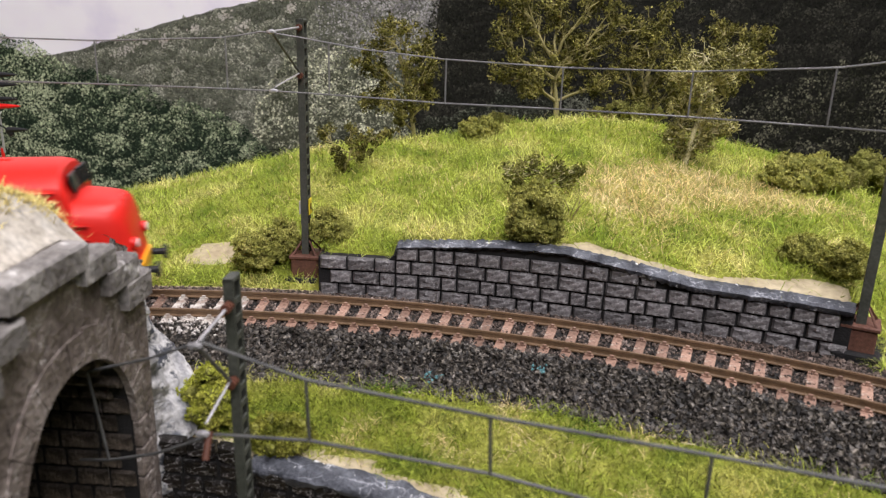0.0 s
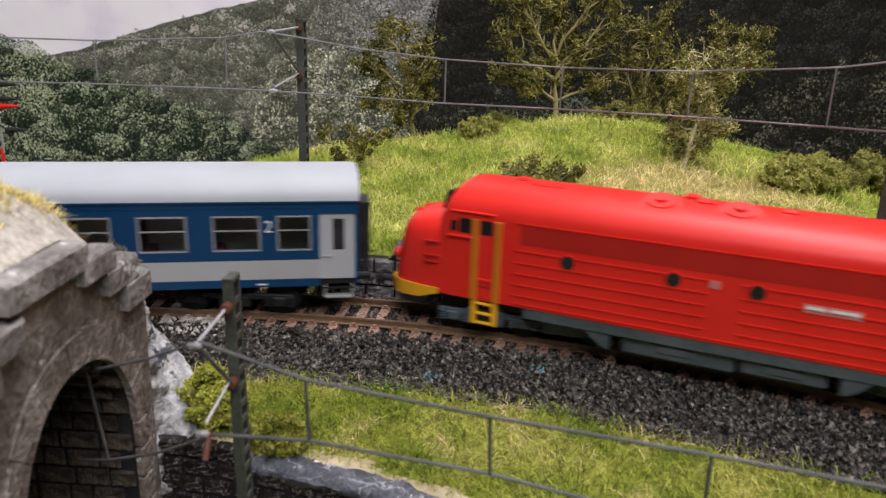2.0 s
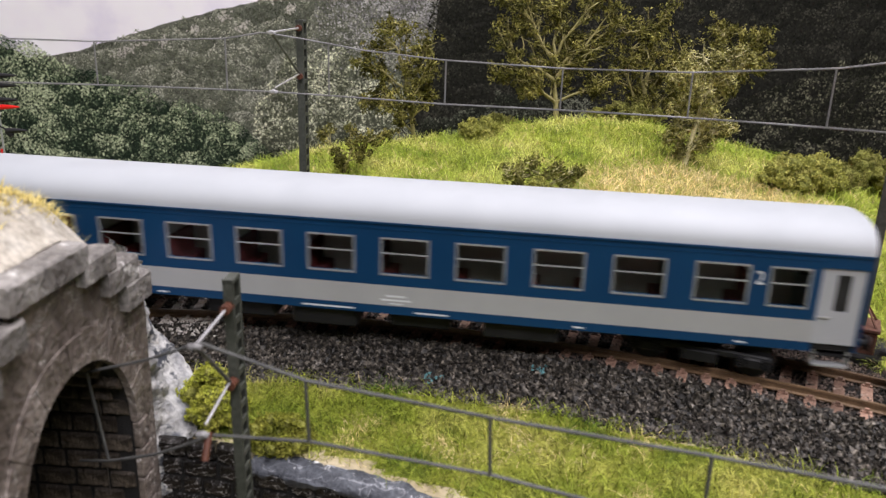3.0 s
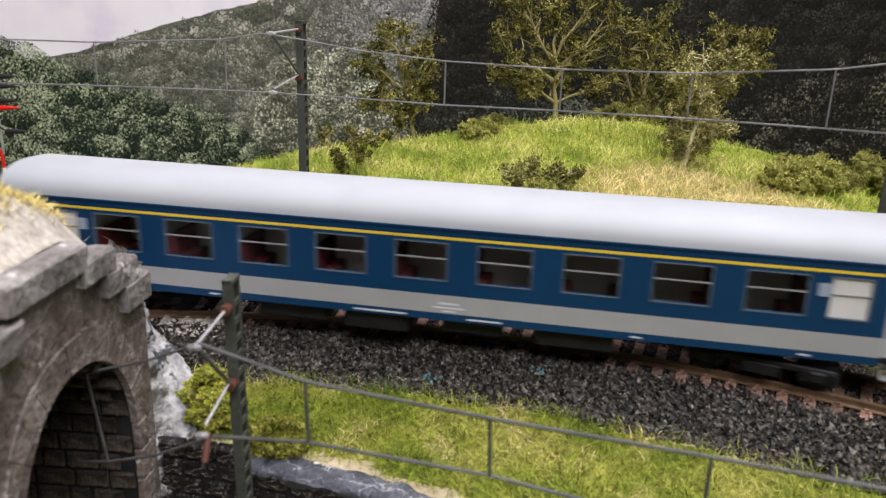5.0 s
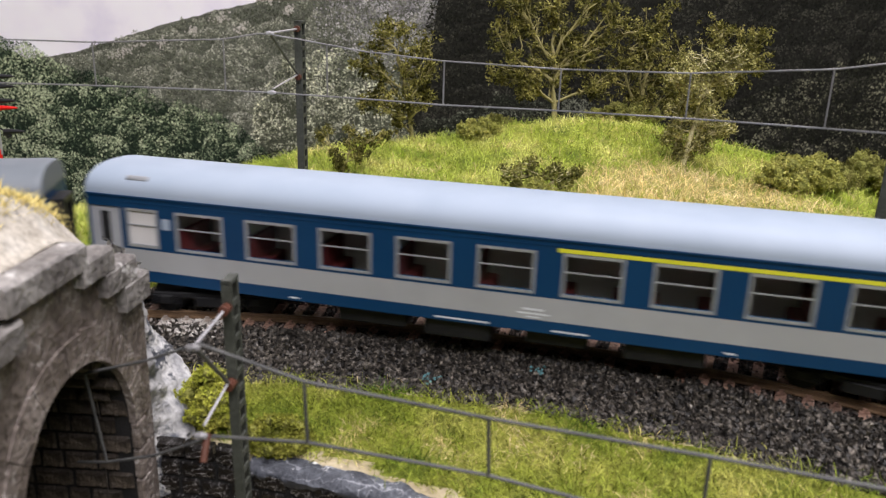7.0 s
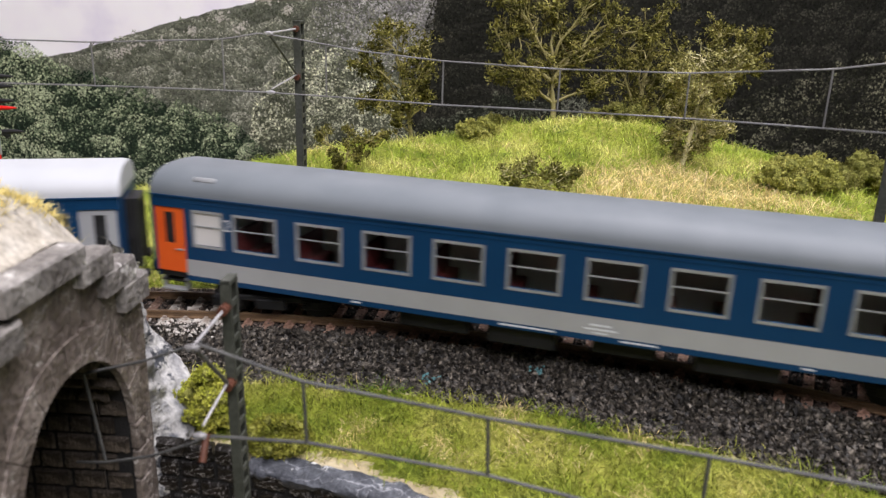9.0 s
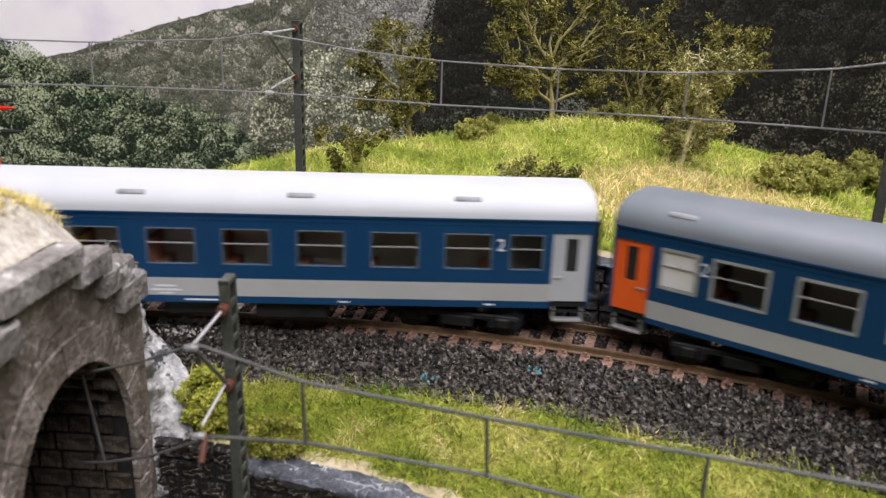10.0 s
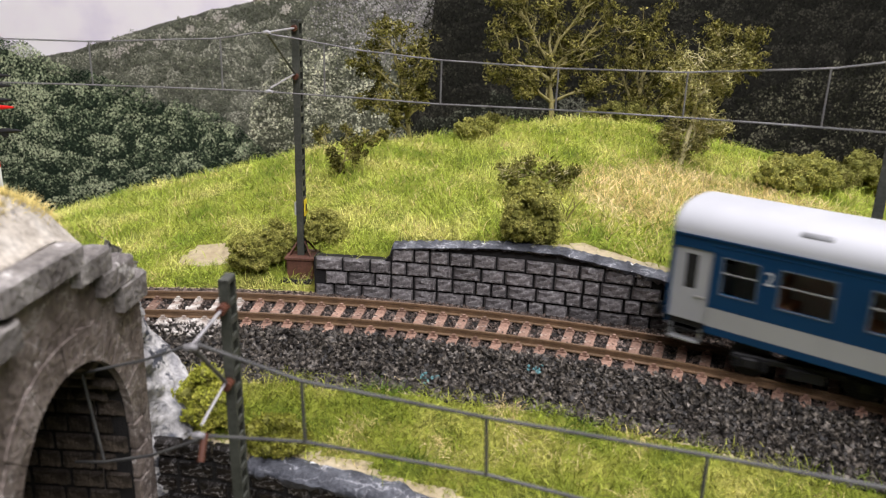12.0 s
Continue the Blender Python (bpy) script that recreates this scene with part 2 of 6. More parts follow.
def tube(bm, pts, r, n=6):
    """A round bar swept through points; r is one radius or one for each point."""
    pts = [Vector(p) for p in pts]
    rs = r if isinstance(r, (list, tuple)) else [r] * len(pts)
    rings = []
    for i, p in enumerate(pts):
        d = (pts[min(i + 1, len(pts) - 1)] - pts[max(i - 1, 0)]).normalized()
        q = d.to_track_quat("Z", "Y")
        rings.append([bm.verts.new(p + q @ Vector((rs[i] * math.cos(2 * math.pi * k / n), rs[i] * math.sin(2 * math.pi * k / n), 0))) for k in range(n)])
    for a, b in zip(rings, rings[1:]):
        for k in range(n):
            bm.faces.new((a[k], a[(k + 1) % n], b[(k + 1) % n], b[k]))
    bm.faces.new(rings[0][::-1])
    bm.faces.new(rings[-1])
    return bm


def loft(bm, rings, closed=True, caps=True):
    """Joins rings of equal length by quads."""
    vs = [[bm.verts.new(p) for p in ring] for ring in rings]
    n = len(rings[0])
    for a, b in zip(vs, vs[1:]):
        for k in range(n if closed else n - 1):
            bm.faces.new((a[k], a[(k + 1) % n], b[(k + 1) % n], b[k]))
    if caps and closed:
        bm.faces.new(vs[0][::-1])
        bm.faces.new(vs[-1])
    return bm


# ---- the line of the upper track ----
CX, CY, RAD = -0.0766, -0.1647, 0.4067
S_IN, S_OUT = -0.10, 0.34


def line(s, off=0.0, z=0.0):
    """A point at s metres along the upper track, off metres to its outer side: straight, curve, straight."""
    k = min(max(s, S_IN), S_OUT)
    a = k / RAD
    rest = s - k
    return Vector((CX + (RAD + off) * math.sin(a) + rest * math.cos(a), CY + (RAD + off) * math.cos(a) - rest * math.sin(a), z))


def heading(s):
    return -min(max(s, S_IN), S_OUT) / RAD


def polar(deg, r, z=0.0):
    a = radians(deg)
    return Vector((CX + r * math.sin(a), CY + r * math.cos(a), z))


# ---- setting: room, board, land ----
def smoothstep(a, b, x):
    t = min(1.0, max(0.0, (x - a) / (b - a)))
    return t * t * (3 - 2 * t)


def table(pairs, x):
    xs, ys = zip(*pairs)
    return float(np.interp(x, xs, ys))


WALL_R = 0.4345
WALL_TOP = [(4.2, 0.0082), (7.7, 0.0083), (7.9, 0.0134), (9.5, 0.0146), (12.9, 0.0168), (15.9, 0.0170), (19.2, 0.0138), (21.7, 0.0105), (24.0, 0.0100), (28.0, 0.0098)]
CREST = [(-0.30, -0.045), (-0.22, -0.021), (-0.168, -0.0040), (-0.123, 0.0075), (-0.081, 0.0195), (-0.047, 0.0255), (0.018, 0.034), (0.064, 0.043),
         (0.101, 0.0425), (0.158, 0.032), (0.244, 0.014), (0.4, 0.0)]
EDGE = [(-0.25, -0.058), (-0.02, -0.059), (0.03, -0.064), (0.10, -0.075), (0.18, -0.088), (0.5, -0.10)]


def wall_offset(deg):
    return WALL_R - RAD + 0.006 * smoothstep(17, 27, deg)


def land(s, off):
    """Height of the land beside the upper track."""
    p = line(s, off)
    deg = math.degrees(s / RAD)
    edge = table(EDGE, s)
    bump = 0.0012 * noise.noise((p.x * 40, p.y * 40, 0)) + 0.0005 * noise.noise((p.x * 160, p.y * 160, 3))
    if off < edge:
        return -0.056
    if off < -0.029:
        return -0.0118 - 0.0055 * smoothstep(-0.029, edge, off) + bump * 1.5
    if off < -0.0165:
        return -0.0030 - 0.0088 * (-0.0165 - off) / 0.0125 + bump * 0.6
    if off < 0.0165:
        return -0.0034
    if off < 0.0225:
        return -0.0034 - 0.0032 * (off - 0.0165) / 0.006
    walled = smoothstep(3.6, 4.4, deg) * (1 - smoothstep(27.6, 28.4, deg))
    wo = wall_offset(deg)
    if off < wo + 0.004 and walled > 0.5:
        return -0.0066
    start = wo + 0.005
    base = table(WALL_TOP, deg) * walled + (-0.0066) * (1 - walled)
    if off < start:
        return -0.0066
    first = line(s, start)
    t = (p.y - first.y) / max(0.03, 0.42 - first.y)
    crest = table(CREST, p.x)
    if t <= 1:
        rise = t ** 0.85 + 0.10 * math.sin(math.pi * min(1, max(0, t))) * (1 - walled) * smoothstep(-6, 3, deg)
        return base + (crest - base) * rise + bump
    return crest - (p.y - 0.42) * 0.45 + bump


def room():
    bm = bmesh.new()
    box(bm, -3.2, 3.2, -3.2, 1.30, -1.15, -1.10)
    tagged(part("floor", bm, M["wall_paint"]), "grey painted floor of the hobby room", "floor", kind="structure")
    bm = bmesh.new()
    box(bm, -3.2, 3.2, -3.2, 1.30, 1.40, 1.45)
    tagged(part("ceiling", bm, M["wall_paint"]), "white painted ceiling of the hobby room", "ceiling", kind="structure")
    for name, b in (("wall_north", (-3.2, 3.2, 1.22, 1.30, -1.1, 1.4)), ("wall_south", (-3.2, 3.2, -3.2, -3.1, -1.1, 1.4)),
                    ("wall_west", (-3.2, -3.1, -3.1, 1.22, -1.1, 1.4)), ("wall_east", (3.1, 3.2, -3.1, 1.22, -1.1, 1.4))):
        bm = bmesh.new()
        box(bm, *b)
        tagged(part(name, bm, M["wall_paint"]), "pale plain painted wall of the room", "wall", kind="structure")
    bm = bmesh.new()
    box(bm, -2.4, 2.4, -1.75, 0.47, -0.085, -0.0575)
    tagged(part("layout_board", bm, M["dark_turf"]), "dark turf-covered base board of the model layout", "board", kind="structure")


def bare(s, off):
    """Sandy bare places: by the mast, behind the wall's low end, along the lower edge."""
    p = line(s, off)
    j = 0.004 * noise.noise((p.x * 90, p.y * 90, 8))
    deg = math.degrees(s / RAD)
    if off > 0.03:
        start = wall_offset(deg) + 0.005
        if (p.x + 0.094) ** 2 + ((p.y - 0.297) * 1.3) ** 2 < (0.012 + j) ** 2:
            return True
        return 15.0 < deg < 29 and off - start < 0.0055 + 0.006 * smoothstep(22, 27, deg) + j
    edge = table(EDGE, s)
    return off - edge < 0.0068 + j * 1.3 or off > -0.0335 + j


def dry(p):
    """How dry the grass is at a place."""
    d = 1.5 * math.exp(-(((p.x - 0.112) / 0.045) ** 2 + ((p.y - 0.325) / 0.022) ** 2)) + 0.9 * math.exp(-(((p.x - 0.075) / 0.02) ** 2 + ((p.y - 0.295) / 0.02) ** 2))
    return d + 0.45 * noise.noise((p.x * 50, p.y * 50, 11)) + 0.25 * noise.noise((p.x * 150, p.y * 150, 2))


def ground():
    ss = np.unique(np.concatenate([np.linspace(-1.9, -0.3, 24), np.linspace(-0.3, 0.36, 380), np.linspace(0.36, 1.9, 24),
                                   [RAD * radians(d) for d in (3.99, 4.01, 7.79, 7.81, 27.99, 28.01)]]))
    offs = np.unique(np.concatenate([np.linspace(-0.060, -0.029, 12), [-0.1001, -0.0165, 0, 0.0165, 0.0225], np.linspace(-0.029, -0.0165, 6), np.linspace(-0.1, -0.06, 18),
                                     np.linspace(0.0225, 0.0275, 3), [0.0300, 0.0315, 0.0325, 0.0335], np.linspace(0.034, 0.060, 44), np.linspace(0.061, 0.22, 52), np.linspace(0.22, 0.30, 10)]))
    verts, faces = [], []
    for s in ss:
        for o in offs:
            verts.append(line(s, o, land(s, o)))
    n = len(offs)
    for i in range(len(ss) - 1):
        for j in range(n - 1):
            faces.append((i * n + j, (i + 1) * n + j, (i + 1) * n + j + 1, i * n + j + 1))
    g = tagged(sheet("ground", verts, faces, M["moss"], smooth=True), "mossy turf land of the model layout", "ground", kind="structure")
    g.data.materials.append(M["sand"])
    g.data.materials.append(M["ballast_bed"])
    kinds = []
    for i in range(len(ss) - 1):
        for j in range(n - 1):
            s, o = (ss[i] + ss[i + 1]) / 2, (offs[j] + offs[j + 1]) / 2
            deg = math.degrees(s / RAD)
            kinds.append(2 if -0.031 < o < (wall_offset(deg) + 0.003 if 4 < deg < 28 else 0.050 if deg >= 28 else 0.0285) else 1 if bare(s, o) else 0)
    g.data.polygons.foreach_set("material_index", kinds)


def rails():
    track = thing("railway_track", "rusty model rails on red-brown sleepers in dark ballast", "track", at=Matrix())
    prof = [(-0.0004, 0.0), (0.0004, 0.0), (0.00045, -0.0006), (0.00018, -0.0009), (0.00018, -0.0019), (0.0010, -0.0022), (0.0010, -0.0025),
            (-0.0010, -0.0025), (-0.0010, -0.0022), (-0.00018, -0.0019), (-0.00018, -0.0009), (-0.00045, -0.0006)]
    ss = np.concatenate([np.linspace(-1.85, -0.12, 12), np.linspace(-0.1, 0.34, 110), np.linspace(0.36, 1.85, 12)])
    for side in (-1, 1):
        bm = bmesh.new()
        loft(bm, [[line(s, side * 0.00865 + a, b) for a, b in prof] for s in ss])
        smooth(part("rail", bm, M["rail"], track, "rusty brown rail"), 30)
    bm = bmesh.new()
    sleeper_shape(bm)
    me = bpy.data.meshes.new("sleeper")
    bm.to_mesh(me)
    bm.free()
    me.materials.append(M["sleeper"])
    pitch = 0.00703
    near = [s for s in np.arange(-0.14, 0.29, pitch)]
    pale = me.copy()
    pale.materials[0] = M["white_sleeper"]
    for s in near:
        ob = new("sleeper", pale if -0.016 < s < 0.012 else me)
        ob.parent = track
        ob.matrix_basis = Matrix.Translation(line(s)) @ pose(0, 0, 0, 0, 0, math.degrees(heading(s)) + random.uniform(-0.7, 0.7))
    far = bmesh.new()
    for s in list(np.arange(-1.8, -0.14, pitch)) + list(np.arange(near[-1] + pitch, 1.8, pitch)):
        box(far, -0.0015, 0.0015, -0.015, 0.015, -0.0042, -0.0026, m=Matrix.Translation(line(s)) @ Matrix.Rotation(heading(s), 4, "Z"))
    tagged(part("sleepers", far, M["sleeper"], track), kind="stuff")


def sleeper_shape(bm):
    box(bm, -0.00155, 0.00155, -0.015, 0.015, -0.0045, -0.0026, bevel=0.0002)
    for r in (-0.00865, 0.00865):
        box(bm, -0.0013, 0.0013, r - 0.0021, r + 0.0021, -0.0027, -0.0022)
        for d in (-0.0015, 0.0015):
            box(bm, -0.0006, 0.0006, r + d - 0.0004, r + d + 0.0004, -0.0023, -0.0014)


def stones(name, count, places, size, material, label):
    """Loose stones as one joined mesh: squashed, jittered octahedra."""
    rng = np.random.default_rng(5)
    base = np.array([(1, 0, 0), (-1, 0, 0), (0, 1, 0), (0, -1, 0), (0, 0, 1), (0, 0, -1)], float)
    tri = np.array([(0, 2, 4), (2, 1, 4), (1, 3, 4), (3, 0, 4), (2, 0, 5), (1, 2, 5), (3, 1, 5), (0, 3, 5)])
    pts = np.array([places(rng) for _ in range(count)])
    n = len(pts)
    v = base[None] + rng.normal(0, 0.28, (n, 6, 3))
    q = rng.normal(size=(n, 4))
    q /= np.linalg.norm(q, axis=1)[:, None]
    w, x, y, z = q.T
    rot = np.stack([1 - 2 * (y * y + z * z), 2 * (x * y - z * w), 2 * (x * z + y * w), 2 * (x * y + z * w), 1 - 2 * (x * x + z * z), 2 * (y * z - x * w),
                    2 * (x * z - y * w), 2 * (y * z + x * w), 1 - 2 * (x * x + y * y)], -1).reshape(n, 3, 3)
    sc = rng.uniform(size[0], size[1], (n, 1, 1)) * rng.uniform(0.7, 1.2, (n, 1, 3))
    v = np.einsum("nij,nkj->nki", rot, v * sc) + pts[:, None]
    faces = (tri[None] + 6 * np.arange(n)[:, None, None]).reshape(-1, 3)
    ob = sheet(name, v.reshape(-1, 3).tolist(), faces.tolist(), material)
    return tagged(ob, label, "gravel", kind="stuff")


def ballast():
    def slope(rng):
        s, o = rng.uniform(-0.13, 0.28), -0.0145 - 0.019 * rng.uniform(0, 1) ** 0.9 + rng.normal(0, 0.0008)
        p = line(s, o, land(s, o) + rng.uniform(0.0, 0.0008))
        return p

    def between(rng):
        s, o = rng.uniform(-0.13, 0.28), rng.uniform(-0.0145, 0.0165)
        return line(s, o, -0.0033 + rng.normal(0, 0.00025))

    def behind(rng):
        s = rng.uniform(-0.05, 0.26)
        o = rng.uniform(0.0145, 0.0285 + 0.006 * smoothstep(17, 27, math.degrees(s / RAD)))
        return line(s, o, land(s, o) + 0.0001)

    def spilt(rng):
        s, o = rng.normal(-0.006, 0.006), -0.004 - 0.016 * rng.uniform() + rng.normal(0, 0.002)
        return line(s, o, max(land(s, o), -0.0034) + 0.0006)

    def tinted(rng):
        s, o = (0.0795, -0.0265) if rng.uniform() < 0.65 else (0.1135, -0.0195)
        s, o = s + rng.normal(0, 0.0016), o + rng.normal(0, 0.0008)
        return line(s, o, land(s, o) + 0.0008)

    stones("plaster_crumbs", 330, spilt, (0.0003, 0.0008), M["plaster_crumb"], "white plaster crumbs spilt over the track")
    stones("turquoise_crumbs", 34, tinted, (0.0004, 0.0008), M["turquoise"], "turquoise tinted crumbs in the ballast")
    stones("ballast_slope", 26000, slope, (0.0004, 0.0011), M["stone"], "dark grey crushed stone ballast on the slope")
    stones("ballast_between_sleepers", 15000, between, (0.0004, 0.0007), M["brown_stone"], "brown and grey fine ballast between the sleepers")
    stones("ballast_behind", 8000, behind, (0.0005, 0.0008), M["brown_stone"], "brown fine gravel along the stone wall")


def block_shape(w, h, d, seed):
    """A rock-faced wall block: bevelled, its front pillowed and rough. x along the wall, -y to the front."""
    rng = random.Random(seed)
    us, vs = (0, 0.07, 0.22, 0.36, 0.5, 0.64, 0.78, 0.93, 1), (0, 0.12, 0.31, 0.5, 0.69, 0.88, 1)
    nx, nz = len(us) - 1, len(vs) - 1
    verts, faces = [], []
    for j in range(nz + 1):
        for i in range(nx + 1):
            u, v = us[i], vs[j]
            rim = min(u, 1 - u, v, 1 - v)
            out = (0.0 if rim == 0 else 1.0) * 0.0009 + (rng.uniform(-0.0003, 0.0003) if rim > 0 else 0)
            verts.append((w * (u - 0.5) + (rng.uniform(-1, 1) * 0.0002 if rim else 0), -out, h * (v - 0.5) + (rng.uniform(-1, 1) * 0.0002 if rim else 0)))
    for j in range(nz):
        for i in range(nx):
            a = j * (nx + 1) + i
            faces.append((a, a + 1, a + nx + 2, a + nx + 1))
    k = len(verts)
    verts += [(-w / 2, d, -h / 2), (w / 2, d, -h / 2), (w / 2, d, h / 2), (-w / 2, d, h / 2)]
    rim = list(range(nx + 1)) + [nx + (nx + 1) * j for j in range(1, nz + 1)] + [(nx + 1) * (nz + 1) - 1 - i for i in range(1, nx + 1)] + [(nx + 1) * (nz - j) for j in range(1, nz)]
    corner = {0: k, nx: k + 1, (nx + 1) * (nz + 1) - 1: k + 2, (nx + 1) * nz: k + 3}
    cur = k
    for i, a in enumerate(rim):
        b = rim[(i + 1) % len(rim)]
        nxt = corner.get(b, cur)
        faces.append((b, a, cur) if nxt == cur else (b, a, cur, nxt))
        cur = nxt
    return verts, faces


BLOCKS = []


def block_meshes():
    for i, w in enumerate((0.0058, 0.0072, 0.0086, 0.0104, 0.0104, 0.0086)):
        v, f = block_shape(w - 0.0007, 0.0046, 0.002, i)
        pair = []
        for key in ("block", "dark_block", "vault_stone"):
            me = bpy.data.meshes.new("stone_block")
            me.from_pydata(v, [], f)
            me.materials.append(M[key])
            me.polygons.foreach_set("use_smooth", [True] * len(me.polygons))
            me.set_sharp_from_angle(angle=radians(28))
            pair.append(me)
        BLOCKS.append((w, *pair))


def upper_wall():
    wall = tagged(new("retaining_wall"), "dark grey rock-faced block retaining wall behind the track", "wall", kind="structure")

    def off(d):
        return RAD + wall_offset(d)

    bm = bmesh.new()
    degs = np.concatenate([np.linspace(4.0, 7.79, 14), np.linspace(7.81, 28.0, 70)])
    rings = []
    for d in degs:
        top, r = table(WALL_TOP, d) - 0.0004, off(d) + 0.0008
        rings.append([polar(d, r, -0.008), polar(d, r, top), polar(d, r + 0.006, top), polar(d, r + 0.006, -0.008)])
    loft(bm, rings)
    part("wall_core", bm, M["joint"], wall)
    rng = random.Random(3)
    h = 0.0052
    row = 0
    z = -0.0048
    while z < 0.018:
        d = 4.05 + (0.5 if row % 2 else 0)
        while d < 27.9:
            w, me, _, _ = rng.choice(BLOCKS)
            ang = math.degrees(w / WALL_R)
            c = d + ang / 2
            if d < 7.8 < d + ang + 0.35:
                ang = 7.83 - d
                if ang < 0.5:
                    d = 7.83
                    continue
                c = d + ang / 2
            if d + ang < 28.05 and z + h / 2 < min(table(WALL_TOP, d + 0.1), table(WALL_TOP, d + ang - 0.1)) + 0.0012:
                ob = new("stone_block", me)
                ob.parent = wall
                ob.matrix_basis = Matrix.Translation(polar(c, off(c) + 0.0004 - rng.uniform(0, 0.0003), z)) @ pose(0, 0, 0, 0, rng.uniform(-0.8, 0.8), -c) @ Matrix.Diagonal((math.radians(ang) * WALL_R / w, 1, 1, 1))
            d += ang
        z += h
        row += 1
    # coping of plaster with an uneven outline
    bm = bmesh.new()
    rings = []
    for d in np.linspace(7.8, 28.0, 260):
        top, r = table(WALL_TOP, d), off(d)
        j = noise.noise((d * 2.1, 0, 0)) * 0.0013 + noise.noise((d * 9.0, 3, 0)) * 0.0006
        k = noise.noise((d * 5.0, 7, 0)) * 0.0010
        th = 0.0009 + 0.0012 * smoothstep(16, 21, d) + k
        fr = 0.0007 + 0.0005 * smoothstep(16, 21, d) + j * 0.6
        rings.append([polar(d, r - fr, top - th * 0.8), polar(d, r - fr - 0.0004, top), polar(d, r + 0.0008, top + 0.0009 + j), polar(d, r + 0.0045, top + 0.0012 + k),
                      polar(d, r + 0.0085, top + 0.0002), polar(d, r + 0.0085, top - 0.003), polar(d, r + 0.0, top - th)])
    loft(bm, rings)
    smooth(part("coping", bm, M["coping"], wall, "blue-grey plaster coping with white worn spots"), 60)
    return wall


def lower_wall():
    wall = tagged(new("lower_retaining_wall"), "glossy dark block retaining wall below the grass strip", "wall", kind="structure")
    bm = bmesh.new()
    ss = np.linspace(-0.008, 0.34, 80)
    rings = []
    for s in ss:
        o = table(EDGE, s) - 0.0012
        z = land(s, o + 0.004) - 0.001
        rings.append([line(s, o, -0.057), line(s, o, z), line(s, o - 0.0035, z), line(s, o - 0.0035, -0.057)])
    loft(bm, rings)
    part("wall_core", bm, M["joint"], wall)
    rng = random.Random(8)
    z, row = -0.0155, 0
    while z > -0.055:
        s = -0.007 + (0.004 if row % 2 else 0)
        while s < 0.10:
            w, _, me, _ = rng.choice(BLOCKS)
            c = s + w / 2
            if c > 0.031 and z > -0.0200:
                break
            o = table(EDGE, c) - 0.0045
            a, b = line(s, table(EDGE, s)), line(s + w, table(EDGE, s + w))
            turn = math.degrees(math.atan2(b.y - a.y, b.x - a.x))
            ob = new("stone_block", me)
            ob.parent = wall
            ob.matrix_basis = Matrix.Translation(line(c, o, z)) @ pose(0, 0, 0, 0, rng.uniform(-1, 1), turn)
            s += w * 1.17
        z -= 0.0052
        row += 1
    bm = bmesh.new()
    rings = []
    for s in np.linspace(0.034, 0.34, 120):
        o = table(EDGE, s)
        z = land(s, o + 0.004)
        j = noise.noise((s * 90, 2, 0)) * 0.0016
        k = noise.noise((s * 220, 5, 0)) * 0.0010 + noise.noise((s * 500, 1, 0)) * 0.0005
        rings.append([line(s, o - 0.0056 + k * 1.4, z - 0.0020 - j), line(s, o - 0.0058 + k * 1.4, z - 0.0008 + j * 0.5), line(s, o - 0.0045, z + 0.0003 + k), line(s, o - 0.001 + j, z + 0.0008 + k),
                      line(s, o + 0.0022 + j * 1.4, z + 0.0005 + k), line(s, o + 0.0032 + j * 1.4, z - 0.004), line(s, o - 0.003, z - 0.005)])
    loft(bm, rings)
    smooth(part("coping", bm, M["coping"], wall, "blue-grey plaster coping"), 60)


room()
ground()
rails()
ballast()
block_meshes()
upper_wall()
lower_wall()


# ---- the train: engine and five coaches; x forward, z = 0 on the rail heads ----
TRAIN = []
MM = 0.001


def mbox(bm, *b, bevel=0.0, m=None):
    return box(bm, *[v * MM for v in b], bevel=bevel * MM, m=m)


def pierced(bm, x0, x1, z0, z1, y, thick, holes):
    """A wall panel with rectangular openings; lengths in mm."""
    xs = sorted({x0, x1, *[h[0] for h in holes], *[h[1] for h in holes]})
    zs = sorted({z0, z1, *[h[2] for h in holes], *[h[3] for h in holes]})

    def solid(i, j):
        if not (0 <= i < len(xs) - 1 and 0 <= j < len(zs) - 1):
            return False
        cx, cz = (xs[i] + xs[i + 1]) / 2, (zs[j] + zs[j + 1]) / 2
        return not any(h[0] < cx < h[1] and h[2] < cz < h[3] for h in holes)

    def quad(*pts):
        bm.faces.new([bm.verts.new(Vector(p) * MM) for p in pts])

    a, b = y, y + thick
    for i in range(len(xs) - 1):
        for j in range(len(zs) - 1):
            if not solid(i, j):
                continue
            u, v, p, q = xs[i], xs[i + 1], zs[j], zs[j + 1]
            quad((u, a, p), (v, a, p), (v, a, q), (u, a, q))
            quad((u, b, q), (v, b, q), (v, b, p), (u, b, p))
            if not solid(i - 1, j):
                quad((u, b, p), (u, a, p), (u, a, q), (u, b, q))
            if not solid(i + 1, j):
                quad((v, a, p), (v, b, p), (v, b, q), (v, a, q))
            if not solid(i, j - 1):
                quad((u, b, p), (v, b, p), (v, a, p), (u, a, p))
            if not solid(i, j + 1):
                quad((u, a, q), (v, a, q), (v, b, q), (u, b, q))
    bmesh.ops.remove_doubles(bm, verts=bm.verts, dist=1e-7)
    bmesh.ops.recalc_face_normals(bm, faces=bm.faces)
    return bm


def share(name, me, parent, at, label=""):
    ob = new(name, me)
    ob.parent = parent
    ob.matrix_basis = at
    return tagged(ob, label)


